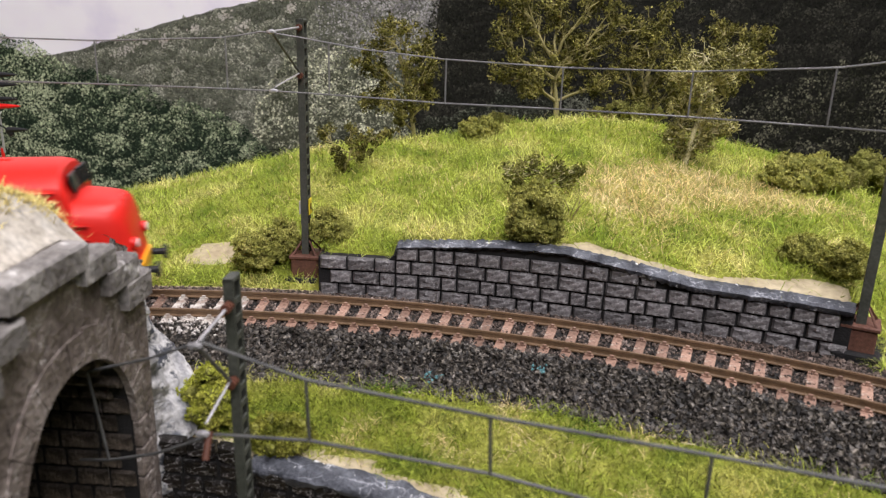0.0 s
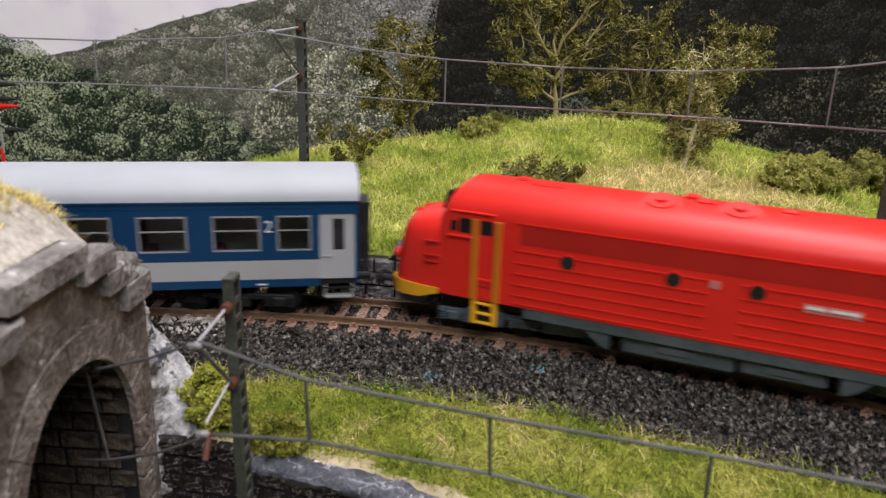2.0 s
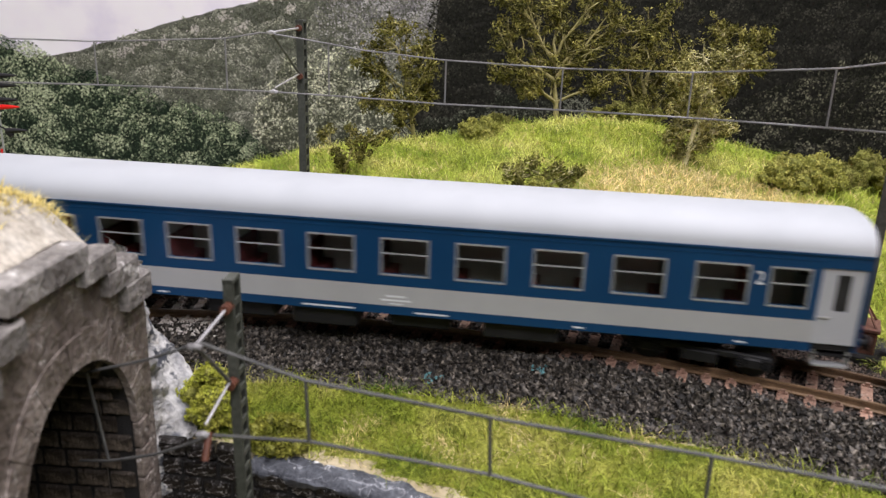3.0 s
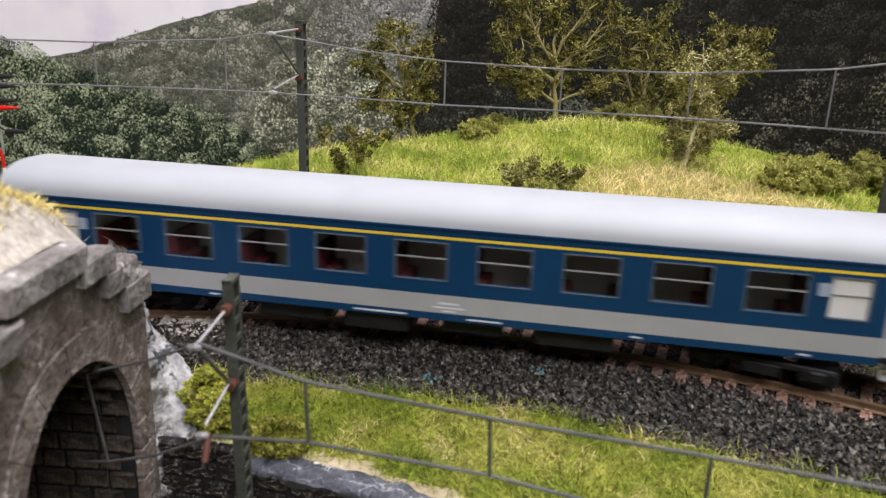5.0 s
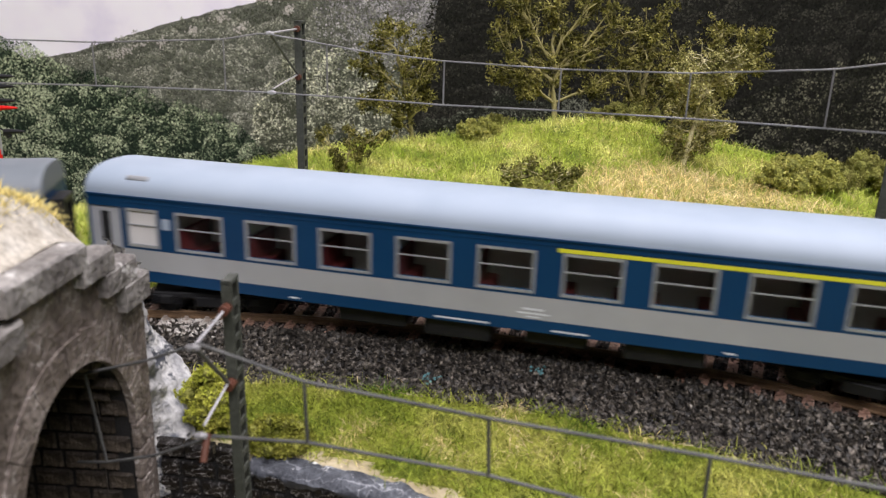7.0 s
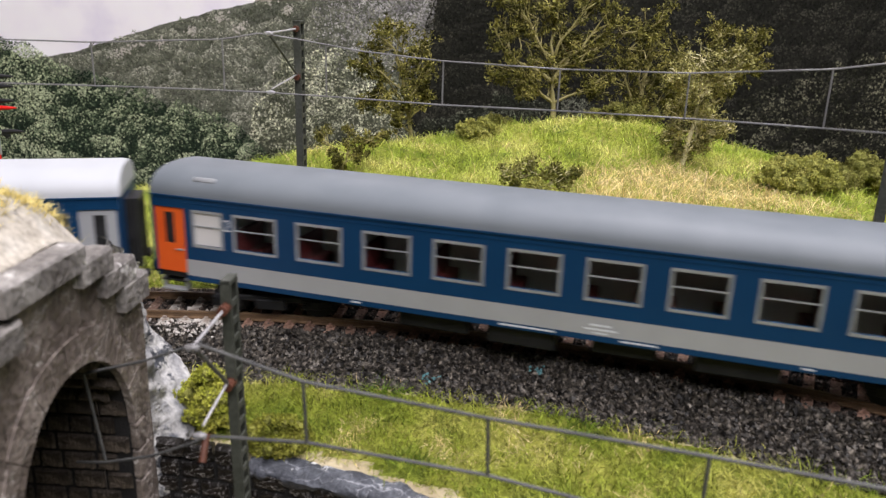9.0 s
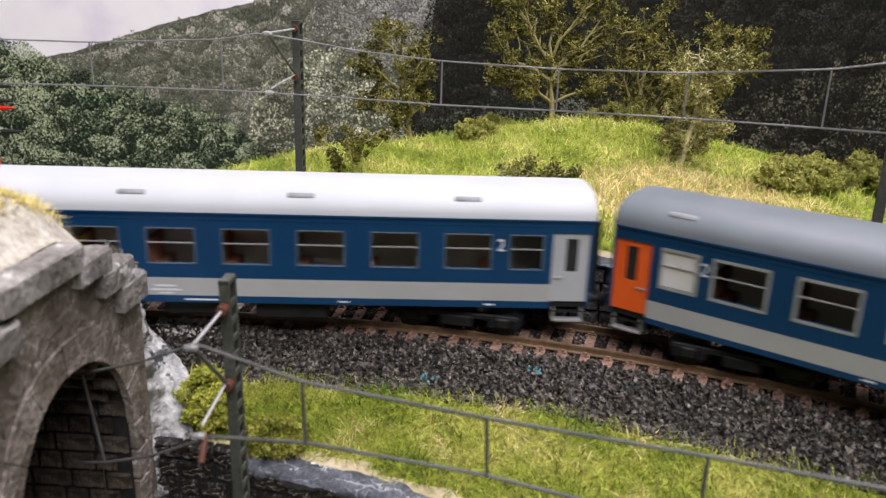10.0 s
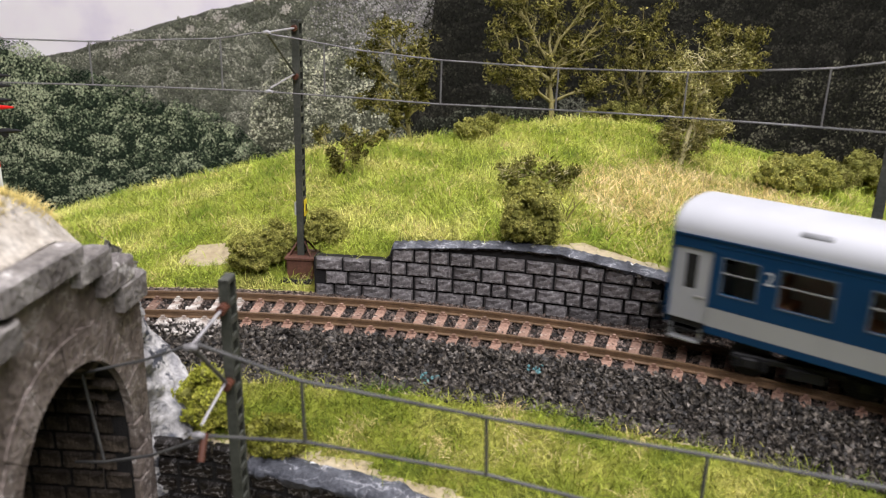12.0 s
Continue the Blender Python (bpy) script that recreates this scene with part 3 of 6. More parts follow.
def mesh_of(name, bm, material):
    me = bpy.data.meshes.new(name)
    bm.to_mesh(me)
    bm.free()
    me.materials.append(material)
    return me


def window_meshes(w, h, rim, key):
    """Frame, crossbar and pane of a window, centred at the origin, facing -y."""
    fr = bmesh.new()
    pierced(fr, -w / 2 - rim, w / 2 + rim, -h / 2 - rim, h / 2 + rim, -0.15, 0.6, [(-w / 2, w / 2, -h / 2, h / 2)])
    bar = bmesh.new()
    mbox(bar, -w / 2, w / 2, 0.05, 0.40, 0.75, 1.1)
    pane = bmesh.new()
    mbox(pane, -w / 2 - 0.2, w / 2 + 0.2, 0.45, 0.60, -h / 2 - 0.2, h / 2 + 0.2)
    return mesh_of("frame", fr, M["alu"] if rim > 0.45 else M["frame_dark"]), mesh_of("crossbar", bar, M["alu"]), mesh_of("pane", pane, M[key])


WINDOWS = {}


def window(parent, x, z, w, h, side, rim, key):
    k = (w, h, rim, key)
    if k not in WINDOWS:
        WINDOWS[k] = window_meshes(*k)
    f, b, p = WINDOWS[k]
    turn = 0 if side < 0 else 180
    at = Matrix.Translation((x * MM, side * 16.3 * MM, z * MM)) @ pose(0, 0, 0, 0, 0, turn)
    fr = share("window_frame", f, parent, at, "white blinded window" if key == "blind" else "")
    share("crossbar", b, fr, Matrix())
    pane = share("pane", p, fr, Matrix())
    if key == "glass":
        pane.visible_shadow = False


def numeral(text, parent, x, z, size, side, material, y=16.45):
    cu = bpy.data.curves.new("numeral", "FONT")
    cu.body, cu.size, cu.extrude, cu.align_x, cu.align_y = text, size * MM, 0.00005, "CENTER", "CENTER"
    tmp = new("numeral_curve", cu)
    me = bpy.data.meshes.new_from_object(tmp)
    bpy.data.objects.remove(tmp)
    me.materials.append(material)
    share("numeral", me, parent, Matrix.Translation((x * MM, side * y * MM, z * MM)) @ pose(0, 0, 0, 90, 0, 0 if side < 0 else 180), "white class numeral")


def wheelset_mesh(r, gauge=14.4):
    bm = bmesh.new()
    for s in (-1, 1):
        rod(bm, (0, s * (gauge / 2) * MM, 0), (0, s * (gauge / 2 + 0.8) * MM, 0), (r + 0.6) * MM, 22)
        rod(bm, (0, s * (gauge / 2 + 0.8) * MM, 0), (0, s * (gauge / 2 + 2.6) * MM, 0), r * MM, 22)
        rod(bm, (0, s * (gauge / 2 + 2.6) * MM, 0), (0, s * (gauge / 2 + 3.0) * MM, 0), r * 0.35 * MM, 12)
    rod(bm, (0, -gauge / 2 * MM, 0), (0, gauge / 2 * MM, 0), 0.9 * MM, 8)
    return mesh_of("wheelset", bm, M["under_dark"])


def bogie(parent, at, axles, r, half, material, bits):
    """A bogie: two side frames with axle boxes and springs, a bolster and wheelsets."""
    bm = bmesh.new()
    mbox(bm, -6, 6, -10, 10, r + 0.5, r + 3.0, bevel=0.4)
    b = part("bogie", bm, material, parent)
    b.matrix_basis = at
    for s in (-1, 1):
        bm = bmesh.new()
        y0, y1 = sorted((s * 11.2, s * 12.6))
        mbox(bm, -half, half, y0, y1, r + 0.2, r + 2.2, bevel=0.4)
        for x in axles:
            mbox(bm, x - 2.2, x + 2.2, *sorted((s * 11.4, s * 13.6)), r - 1.6, r + 1.6, bevel=0.5)
            for d in (-3.6, 3.6):
                for k in range(4):
                    rod(bm, ((x + d) * MM, s * 12.6 * MM, (r - 1.4 + k * 0.8) * MM), ((x + d) * MM, s * 12.6 * MM, (r - 0.9 + k * 0.8) * MM), 1.2 * MM, 8)
        for x0, x1, z0, z1 in bits:
            mbox(bm, x0, x1, *sorted((s * 11.6, s * 13.4)), z0, z1, bevel=0.4)
        part("side_frame", bm, material, b)
    for x in axles:
        share("wheelset", bogie.wheels[r], b, Matrix.Translation((x * MM, 0, r * MM)))
    return b


bogie.wheels = {5.3: wheelset_mesh(5.3), 5.6: wheelset_mesh(5.6)}
M["blind"] = stuff_mat("white_window_blind", [(0.62, 0.60, 0.58), (0.70, 0.68, 0.66)], 100, 0.5)
M["silver_text"] = stuff_mat("pale_lettering", [(0.60, 0.62, 0.64), (0.68, 0.70, 0.72)], 200, 0.5)
M["yellow_line"] = stuff_mat("yellow_class_stripe", [(0.72, 0.52, 0.04), (0.80, 0.60, 0.06)], 100, 0.5)
M["lemon_line"] = stuff_mat("lemon_class_stripe", [(0.66, 0.66, 0.03), (0.74, 0.72, 0.05)], 100, 0.5)

HALF = 136.0


M["vent_grey"] = stuff_mat("vent_grey_paint", [(0.24, 0.25, 0.26), (0.32, 0.33, 0.34)], 200, 0.6, fine=0.2)


def coach(key, label, roof, big, small_front, small_rear, rim, seat, door, stripe, vents, two, grey=(12.9, 18.5), pane=(15.0, 11.0), stripe_low=34.9):
    c = thing("passenger_coach", label, "coach", "coaches of the train")
    g0, g1 = grey
    bottom, gutter = 10.7, 38.3
    for s in (-1, 1):
        y, th = (-16.3, 1.0) if s < 0 else (15.3, 1.0)
        wins = [(x, *pane, "glass") for x in big]
        for x, kind in (small_front, small_rear):
            wins.append((x, 9.6, pane[1], kind))
        holes = [(x - w / 2, x + w / 2, 28.4 - h / 2, 28.4 + h / 2) for x, w, h, _ in wins]
        bm = bmesh.new()
        pierced(bm, -123.8, 123.8, g1, gutter, y, th, holes)
        panel = part("window_panel", bm, M["coach_blue"], c)
        for x, w, h, kind in wins:
            window(panel, x, 28.4, w, h, s, rim, kind)
        bm = bmesh.new()
        mbox(bm, -123.8, 123.8, y, y + th, g0, g1)
        band = part("grey_band", bm, M["coach_grey"], c, "pale grey band")
        bm = bmesh.new()
        mbox(bm, -123.8, 123.8, y, y + th, bottom, g0)
        part("skirt", bm, M["coach_blue"], c)
        bm = bmesh.new()
        mbox(bm, -HALF, HALF, *sorted((s * 16.2, s * 16.75)), gutter - 0.25, gutter + 0.35)
        part("gutter", bm, M["coach_blue"], c)
        bm = bmesh.new()
        mbox(bm, -123.8, 123.8, *sorted((s * 16.25, s * 16.42)), gutter - 1.9, gutter - 1.6)
        part("trim_strip", bm, M["coach_blue"], c)
        for e in (-1, 1):
            bm = bmesh.new()
            x0, x1 = sorted((e * 123.8, e * 135.0))
            mbox(bm, x0, x1, y, y + th, 34.6, gutter)
            xa, xb = sorted((e * 135.0, e * HALF))
            mbox(bm, xa, xb, y, y + th, 13.0, gutter)
            part("corner_panel", bm, M["coach_blue"], c)
            bm = bmesh.new()
            yd = y + 0.45 if s < 0 else y - 0.1
            xd0, xd1 = sorted((e * 128.0, e * 131.6))
            pierced(bm, x0, x1, 13.0, 34.6, yd, 0.65, [(xd0, xd1, 22.5, 32.8)])
            dr = part("door", bm, M[door], c, "orange folding door" if door == "door_orange" else "pale grey folding door")
            bm = bmesh.new()
            mbox(bm, xd0, xd1, yd + 0.3, yd + 0.45, 22.5, 32.8)
            part("door_window", bm, M["black"], dr, "dark door window")
            bm = bmesh.new()
            hx = e * 126.2
            mbox(bm, hx - 1.3, hx + 1.3, *sorted((s * 15.9, s * 16.25)), 20.4, 20.9)
            part("handle", bm, M["silver"], dr)
            for k, (zz, out) in enumerate(((9.2, 15.2), (6.4, 16.2))):
                bm = bmesh.new()
                mbox(bm, e * 129.8 - 4.6, e * 129.8 + 4.6, *sorted((s * (out - 3), s * out)), zz, zz + 0.5)
                mbox(bm, e * 129.8 - 4.6, e * 129.8 - 4.1, *sorted((s * (out - 3), s * (out - 1))), zz, 10.8)
                mbox(bm, e * 129.8 + 4.1, e * 129.8 + 4.6, *sorted((s * (out - 3), s * (out - 1))), zz, 10.8)
                part("footstep", bm, M["alu"] if k else M["under_dark"], c)
            if two:
                numeral("2", c, e * 108.2, 30.4, 5.4, s, M["silver_text"])
            else:
                bm = bmesh.new()
                mbox(bm, e * 107.6 - 1.5, e * 107.6 + 1.5, *sorted((s * 16.28, s * 16.42)), 28.6, 32.2)
                part("class_plate", bm, M["roof_blue_grey"], c, "pale blue square plate")
        if stripe:
            x0, x1, mat = stripe
            bm = bmesh.new()
            mbox(bm, x0, x1, *sorted((s * 16.28, s * 16.40)), stripe_low, 36.0)
            part("class_stripe", bm, M[mat], c, "yellow stripe over the windows")
        # unreadable small lettering as bars
        for x0, x1, z0, z1 in ((4, 13, 14.4, 14.9), (5.5, 11.5, 15.6, 16.2), (6.5, 10.5, 13.4, 13.8)):
            bm = bmesh.new()
            mbox(bm, x0, x1, *sorted((s * 16.28, s * 16.36)), z0 + g0 - 12.9, z1 + g0 - 12.9)
            part("lettering_bar", bm, M["silver_text"], band)
        for x0, x1 in ((-20, -4), (14, 24), (60, 63), (-66, -63), (104, 107)):
            bm = bmesh.new()
            mbox(bm, x0, x1, *sorted((s * 16.28, s * 16.36)), 11.4, 11.9)
            part("lettering_bar", bm, M["silver_text"], band)
    # roof
    prof = []
    for i in range(25):
        a = math.pi * i / 24
        cs, sn = math.cos(a), math.sin(a)
        prof.append((16.45 * math.copysign(abs(cs) ** 0.72, cs), gutter + 0.3 + 8.3 * abs(sn) ** 0.92))
    rings = []
    for x, k in ((-HALF - 0.4, 0.93), (-HALF + 0.2, 0.98), (-HALF + 1.4, 1.0), (-60, 1), (0, 1), (60, 1), (HALF - 1.4, 1), (HALF - 0.2, 0.98), (HALF + 0.4, 0.93)):
        rings.append([Vector((x, py * (0.5 + k / 2), gutter + (pz - gutter) * k)) * MM for py, pz in prof])
    bm = bmesh.new()
    loft(bm, rings)
    rf = smooth(part("roof", bm, M[roof], c, {"coach_white": "white roof", "coach_bright_roof": "bright white roof", "roof_blue_grey": "pale blue-grey roof", "roof_grey": "slate grey roof"}[roof]), 40)
    for x in vents:
        bm = bmesh.new()
        m = Matrix.Translation((x * MM, -13.9 * MM, 43.75 * MM)) @ pose(0, 0, 0, 52, 0, 0)
        mbox(bm, -4.0, 4.0, -0.9, 0.9, -0.6, 0.5, bevel=0.35, m=m)
        smooth(part("roof_vent", bm, M["vent_grey"], rf, "dull grey roof vent"), 60)
    # ends, floor, gangways
    for e in (-1, 1):
        bm = bmesh.new()
        x0, x1 = sorted((e * (HALF - 1.0), e * HALF))
        mbox(bm, x0, x1, -15.2, 15.2, 10.7, gutter)
        part("end_wall", bm, M["coach_blue"], c)
        for k in range(4):
            bm = bmesh.new()
            xa, xb = sorted((e * (HALF + 1.15 * k), e * (HALF + 1.15 * k + 0.9)))
            w = 6.6 - 0.3 * (k % 2)
            mbox(bm, xa, xb, -w, -w + 1.6, 12.5, 35.6)
            mbox(bm, xa, xb, w - 1.6, w, 12.5, 35.6)
            mbox(bm, xa, xb, -w + 1.6, w - 1.6, 33.8, 35.6)
            part("bellows_rib", bm, M["black"], c, "black rubber gangway rib")
        for s in (-1, 1):
            bm = bmesh.new()
            rod(bm, (e * HALF * MM, s * 10 * MM, 12.0 * MM), (e * (HALF + 4.0) * MM, s * 10 * MM, 12.0 * MM), 1.0 * MM, 8)
            rod(bm, (e * (HALF + 4.0) * MM, s * 10 * MM, 12.0 * MM), (e * (HALF + 4.7) * MM, s * 10 * MM, 12.0 * MM), 2.3 * MM, 14)
            part("buffer", bm, M["under_dark"], c)
        bm = bmesh.new()
        mbox(bm, *sorted((e * (HALF - 20), e * (HALF + 5.5))), -2.0, 2.0, 7.2, 9.0, bevel=0.4)
        part("coupler", bm, M["black"], c)
    bm = bmesh.new()
    mbox(bm, -HALF + 1, HALF - 1, -15.2, 15.2, 11.0, 13.0)
    part("floor_pan", bm, M["under_dark"], c)
    bm = bmesh.new()
    mbox(bm, -124, 124, 6.6, 7.2, 13.0, 36.0)
    for x in big:
        mbox(bm, x - 10.9, x - 10.5, -15.1, 6.6, 13.0, 36.0)
    part("partitions", bm, M["interior"], c)
    me = bmesh.new()
    mbox(me, -2.2, 2.2, -14.6, 5.6, 13, 19.5, bevel=0.5)
    mbox(me, -2.6, -1.2, -14.6, 5.6, 17, 28.0, bevel=0.5)
    me = mesh_of("seat", me, M[seat])
    for x in big:
        share("seat", me, c, Matrix.Translation(((x - 7.6) * MM, 0, 0)))
        share("seat", me, c, Matrix.Translation(((x + 7.6) * MM, 0, 0)) @ Matrix.Rotation(math.pi, 4, "Z") @ Matrix.Translation((0, 9.0 * MM, 0)))
    # underframe boxes
    for x0, x1, w, z0 in ((-52, -30, 13, 5.0), (-24, -4, 14, 4.4), (6, 24, 12.5, 5.4), (34, 56, 13.6, 4.8)):
        bm = bmesh.new()
        mbox(bm, x0, x1, -w, w, z0, 11.0, bevel=0.5)
        part("equipment_box", bm, M["under_dark"], c)
    bogies = [bogie(c, Matrix.Translation((e * 99 * MM, 0, 0)), (-14.5, 14.5), 5.3, 19, M["under_dark"], ((-5, 5, 3.0, 6.5),)) for e in (-1, 1)]
    TRAIN.append((c, key, 0.198, bogies))
    return c


def engine():
    e = thing("diesel_locomotive", "red round-nosed diesel locomotive with orange handrails and yellow beams", "locomotive")
    red = M["loco_red"]

    def section(x0, x1, w, zb, zg, zt):
        """Ring of the body; x0 at the gutter and below, x1 at the roof's top."""
        pts = [(-w, zb), (-w, zg * 0.5 + zb * 0.5), (-w, zg - 0.8)]
        for i in range(17):
            a = math.pi * i / 16
            cs, sn = math.cos(a), math.sin(a)
            pts.append((-w * math.copysign(abs(cs) ** 0.8, cs), zg + (zt - zg) * abs(sn) ** 0.9))
        pts += [(w, zg - 0.8), (w, zg * 0.5 + zb * 0.5), (w, zb)]
        return [Vector((x0 + (x1 - x0) * max(0, (z - 34) / (zt - 34)), y, z)) * MM for y, z in pts]

    bm = bmesh.new()
    loft(bm, [section(-84.5, -81.0, 15.6, 12.6, 38.2, 45.6), section(-83.3, -80.0, 16.8, 12.6, 38.4, 46.6), section(-80, -77.5, 17.2, 12.6, 38.4, 47.0),
              section(-40, -40, 17.2, 12.6, 38.4, 47.0), section(0, 0, 17.2, 12.6, 38.4, 47.0), section(40, 40, 17.2, 12.6, 38.4, 47.0),
              section(80, 77.5, 17.2, 12.6, 38.4, 47.0), section(83.3, 80, 16.8, 12.6, 38.4, 46.6), section(84.5, 81, 15.6, 12.6, 38.2, 45.6)])
    body = smooth(part("body", bm, red, e, "glossy red body shell"), 35)
    for d in (-1, 1):
        bm = bmesh.new()
        rings = []
        for x, w, zb, zt in ((80, 16.9, 12.8, 36.8), (86, 16.7, 12.8, 36.5), (90.5, 16.1, 12.8, 36.0), (94.5, 15.3, 12.8, 35.5), (97.0, 14.2, 12.8, 35.0), (98.6, 12.4, 12.9, 34.2), (99.4, 10.0, 13.1, 32.8)):
            ring = []
            for i in range(24):
                a = math.pi * i / 23
                cs, sn = math.cos(a), math.sin(a)
                yy = -w * math.copysign(abs(cs) ** 0.55, cs)
                zz = zb + (zt - zb) * abs(sn) ** 0.30
                push = (36 - zz) * 0.16 * smoothstep(86, 99, x)
                ring.append(Vector((d * (x - 1.5 * smoothstep(90, 99, x) + push), yy * d, zz)) * MM)
            rings.append(ring)
        loft(bm, rings)
        bmesh.ops.recalc_face_normals(bm, faces=bm.faces)
        nose = smooth(part("nose", bm, red, e, "rounded red nose"), 50)
        # yellow beam under the nose
        bm = bmesh.new()
        rings = []
        for x, w in ((84, 16.8), (91, 16.5), (96.5, 15.6), (100.4, 13.6), (102.6, 10.4)):
            z0 = 9.6 + 2.6 * (1 - smoothstep(84, 93, x))
            rings.append([Vector((d * x, yy * d, zz)) * MM for yy, zz in ((-w, z0), (-w - 0.15, 14.0), (w + 0.15, 14.0), (w, z0))])
        loft(bm, rings)
        bmesh.ops.recalc_face_normals(bm, faces=bm.faces)
        smooth(part("buffer_beam", bm, M["loco_yellow"], e, "yellow buffer beam"), 50)
        bm = bmesh.new()
        mbox(bm, *sorted((d * 90, d * 100.8)), -10, 10, 4.6, 9.6, bevel=0.8)
        part("plough", bm, M["under_grey"], e, "grey rail guard")
        for s in (-1, 1):
            bm = bmesh.new()
            rod(bm, (d * 99.5 * MM, s * 10 * MM, 11.8 * MM), (d * 106.6 * MM, s * 10 * MM, 11.8 * MM), 1.2 * MM, 10)
            rod(bm, (d * 106.6 * MM, s * 10 * MM, 11.8 * MM), (d * 107.6 * MM, s * 10 * MM, 11.8 * MM), 2.6 * MM, 16)
            part("buffer", bm, M["black"], e, "black buffer")
            bm = bmesh.new()
            rod(bm, (d * 95 * MM, s * 10.2 * MM, 21.5 * MM), (d * 101.4 * MM, s * 10.2 * MM, 21.2 * MM), 1.9 * MM, 14)
            lamp = smooth(part("headlamp", bm, red, nose), 40)
            bm = bmesh.new()
            rod(bm, (d * 101.3 * MM, s * 10.2 * MM, 21.2 * MM), (d * 101.8 * MM, s * 10.2 * MM, 21.2 * MM), 1.5 * MM, 14)
            part("lens", bm, M["white"], lamp)
            bm = bmesh.new()
            rod(bm, (d * 95.6 * MM, s * 3.4 * MM, 34.0 * MM), (d * 97.6 * MM, s * 3.4 * MM, 33.8 * MM), 1.5 * MM, 12)
            part("top_lamp", bm, red, nose)
            # windscreen
            bm = bmesh.new()
            m = Matrix.Translation((d * 83.55 * MM, s * 6.6 * MM, 41.0 * MM)) @ Matrix.Rotation(-d * 0.285, 4, "Y") @ Matrix.Rotation(-d * s * 0.10, 4, "Z")
            mbox(bm, -0.5, 0.5, -5.4, 5.4, -3.0, 3.0, bevel=0.3, m=m)
            part("windscreen", bm, M["dark_glass"], body, "dark windscreen")
            # cab side: door with handrails, ladder, windows
            y0 = s * 17.2

            def slab(name, x0, x1, z0, z1, out, mat, parent=e, label="", deep=0.3):
                b2 = bmesh.new()
                mbox(b2, *sorted((d * x0, d * x1)), *sorted((y0 - s * deep, y0 + s * out)), z0, z1, bevel=min(0.15, out * 0.6))
                return part(name, b2, mat, parent, label)

            dr = slab("cab_door", 66.2, 70.8, 13.4, 38.0, 0.12, red)
            slab("door_window", 66.6, 70.6, 33.2, 37.6, 0.20, M["dark_glass"], dr, "dark door window")
            slab("door_kick_slot", 66.8, 70.6, 16.6, 17.6, 0.18, M["loco_dark_red"], dr)
            slab("door_sill", 66.4, 70.8, 18.6, 19.6, 0.45, red, dr)
            slab("side_window", 73.6, 77.4, 33.2, 37.6, 0.20, M["dark_glass"], e, "dark cab window")
            slab("quarter_window", 78.0, 80.2, 33.4, 36.6, 0.20, M["dark_glass"], e, "dark quarter window")
            slab("window_ledge", 73.0, 81.0, 31.6, 32.3, 0.8, red, e)
            slab("rain_strip", 66.0, 80.0, 39.4, 39.9, 0.6, red, e, deep=1.5)
            for x in (64.9, 72.1):
                slab("handrail", x - 1.1, x + 1.1, 12.6, 37.8, 0.55, M["orange"], e, "orange handrail strip")
            for zz in (24.0, 22.0, 28.5):
                slab("grille", 84.0, 88.5, zz, zz + 0.6, 0.1, M["loco_dark_red"], nose, deep=0.9)
            for x in (65.2, 71.8):
                slab("ladder_rail", x - 0.9, x + 0.9, 4.8, 12.6, 0.0, M["loco_yellow"], e, "yellow ladder rail", deep=0.8)
            for zz in (5.0, 8.0, 11.2):
                slab("ladder_rung", 66.0, 71.0, zz, zz + 0.7, 0.5, M["loco_yellow"], e, "yellow ladder rung", deep=0.9)
    for s in (-1, 1):
        y0 = s * 17.2

        def strip(name, x0, x1, z0, z1, out, mat, parent=body, label=""):
            b2 = bmesh.new()
            mbox(b2, x0, x1, *sorted((y0 - s * 0.4, y0 + s * out)), z0, z1)
            return part(name, b2, mat, parent, label)

        strip("filter_band", -58, 58, 32.2, 37.6, 0.10, M["loco_dark_red"], body, "dark red filter band")
        for zz in (38.1, 29.9, 26.2, 22.8, 19.4, 16.0, 13.4):
            for x0, x1 in ((-60, -5), (3, 62)) if 14 < zz < 30 else ((-60, 62),):
                strip("body_rib", x0, x1, zz, zz + 0.4, 0.28, red)
        for x in (-43.7, -14.4, 6.9, 43.6):
            b2 = bmesh.new()
            rod(b2, (x * MM, (y0 - s * 0.3) * MM, 28.8 * MM), (x * MM, (y0 + s * 0.30) * MM, 28.8 * MM), 2.35 * MM, 24)
            ring = smooth(part("porthole", b2, red, body), 40)
            b2 = bmesh.new()
            rod(b2, (x * MM, (y0 + s * 0.25) * MM, 28.8 * MM), (x * MM, (y0 + s * 0.36) * MM, 28.8 * MM), 1.95 * MM, 24)
            part("porthole_glass", b2, M["dark_glass"], ring, "dark round glass")
        plate = strip("name_plate", 18.0, 31.6, 25.6, 27.9, 0.2, M["plate_red"], body, "pale unreadable plate")
        for x0, x1 in ((18.6, 23.2), (24.2, 31.0)):
            strip("lettering_bar", x0, x1, 26.2, 27.4, 0.28, M["white"], plate)
        strip("emblem", -5.2, -2.4, 28.0, 30.2, 0.15, M["plate_red"], body, "faded square emblem")
        strip("sill_skirt", -56, 56, 9.4, 12.6, -0.2, M["under_grey"], e, "blue-grey sill")
    # roof fittings
    for x in (-21.5, -0.5):
        for r0, r1, z0, z1, nm in ((6.3, 6.0, 43.6, 46.9, "fan_ring"), (4.4, 4.0, 46.0, 47.5, "fan_cap"), (1.8, 1.4, 46.6, 48.2, "fan_hub")):
            bm = bmesh.new()
            rod(bm, (x * MM, -5.2 * MM, z0 * MM), (x * MM, (-5.2 - (z1 - z0) * 0.30) * MM, z1 * MM), r0 * MM, 26, r1 * MM)
            smooth(part(nm, bm, red, body), 40)
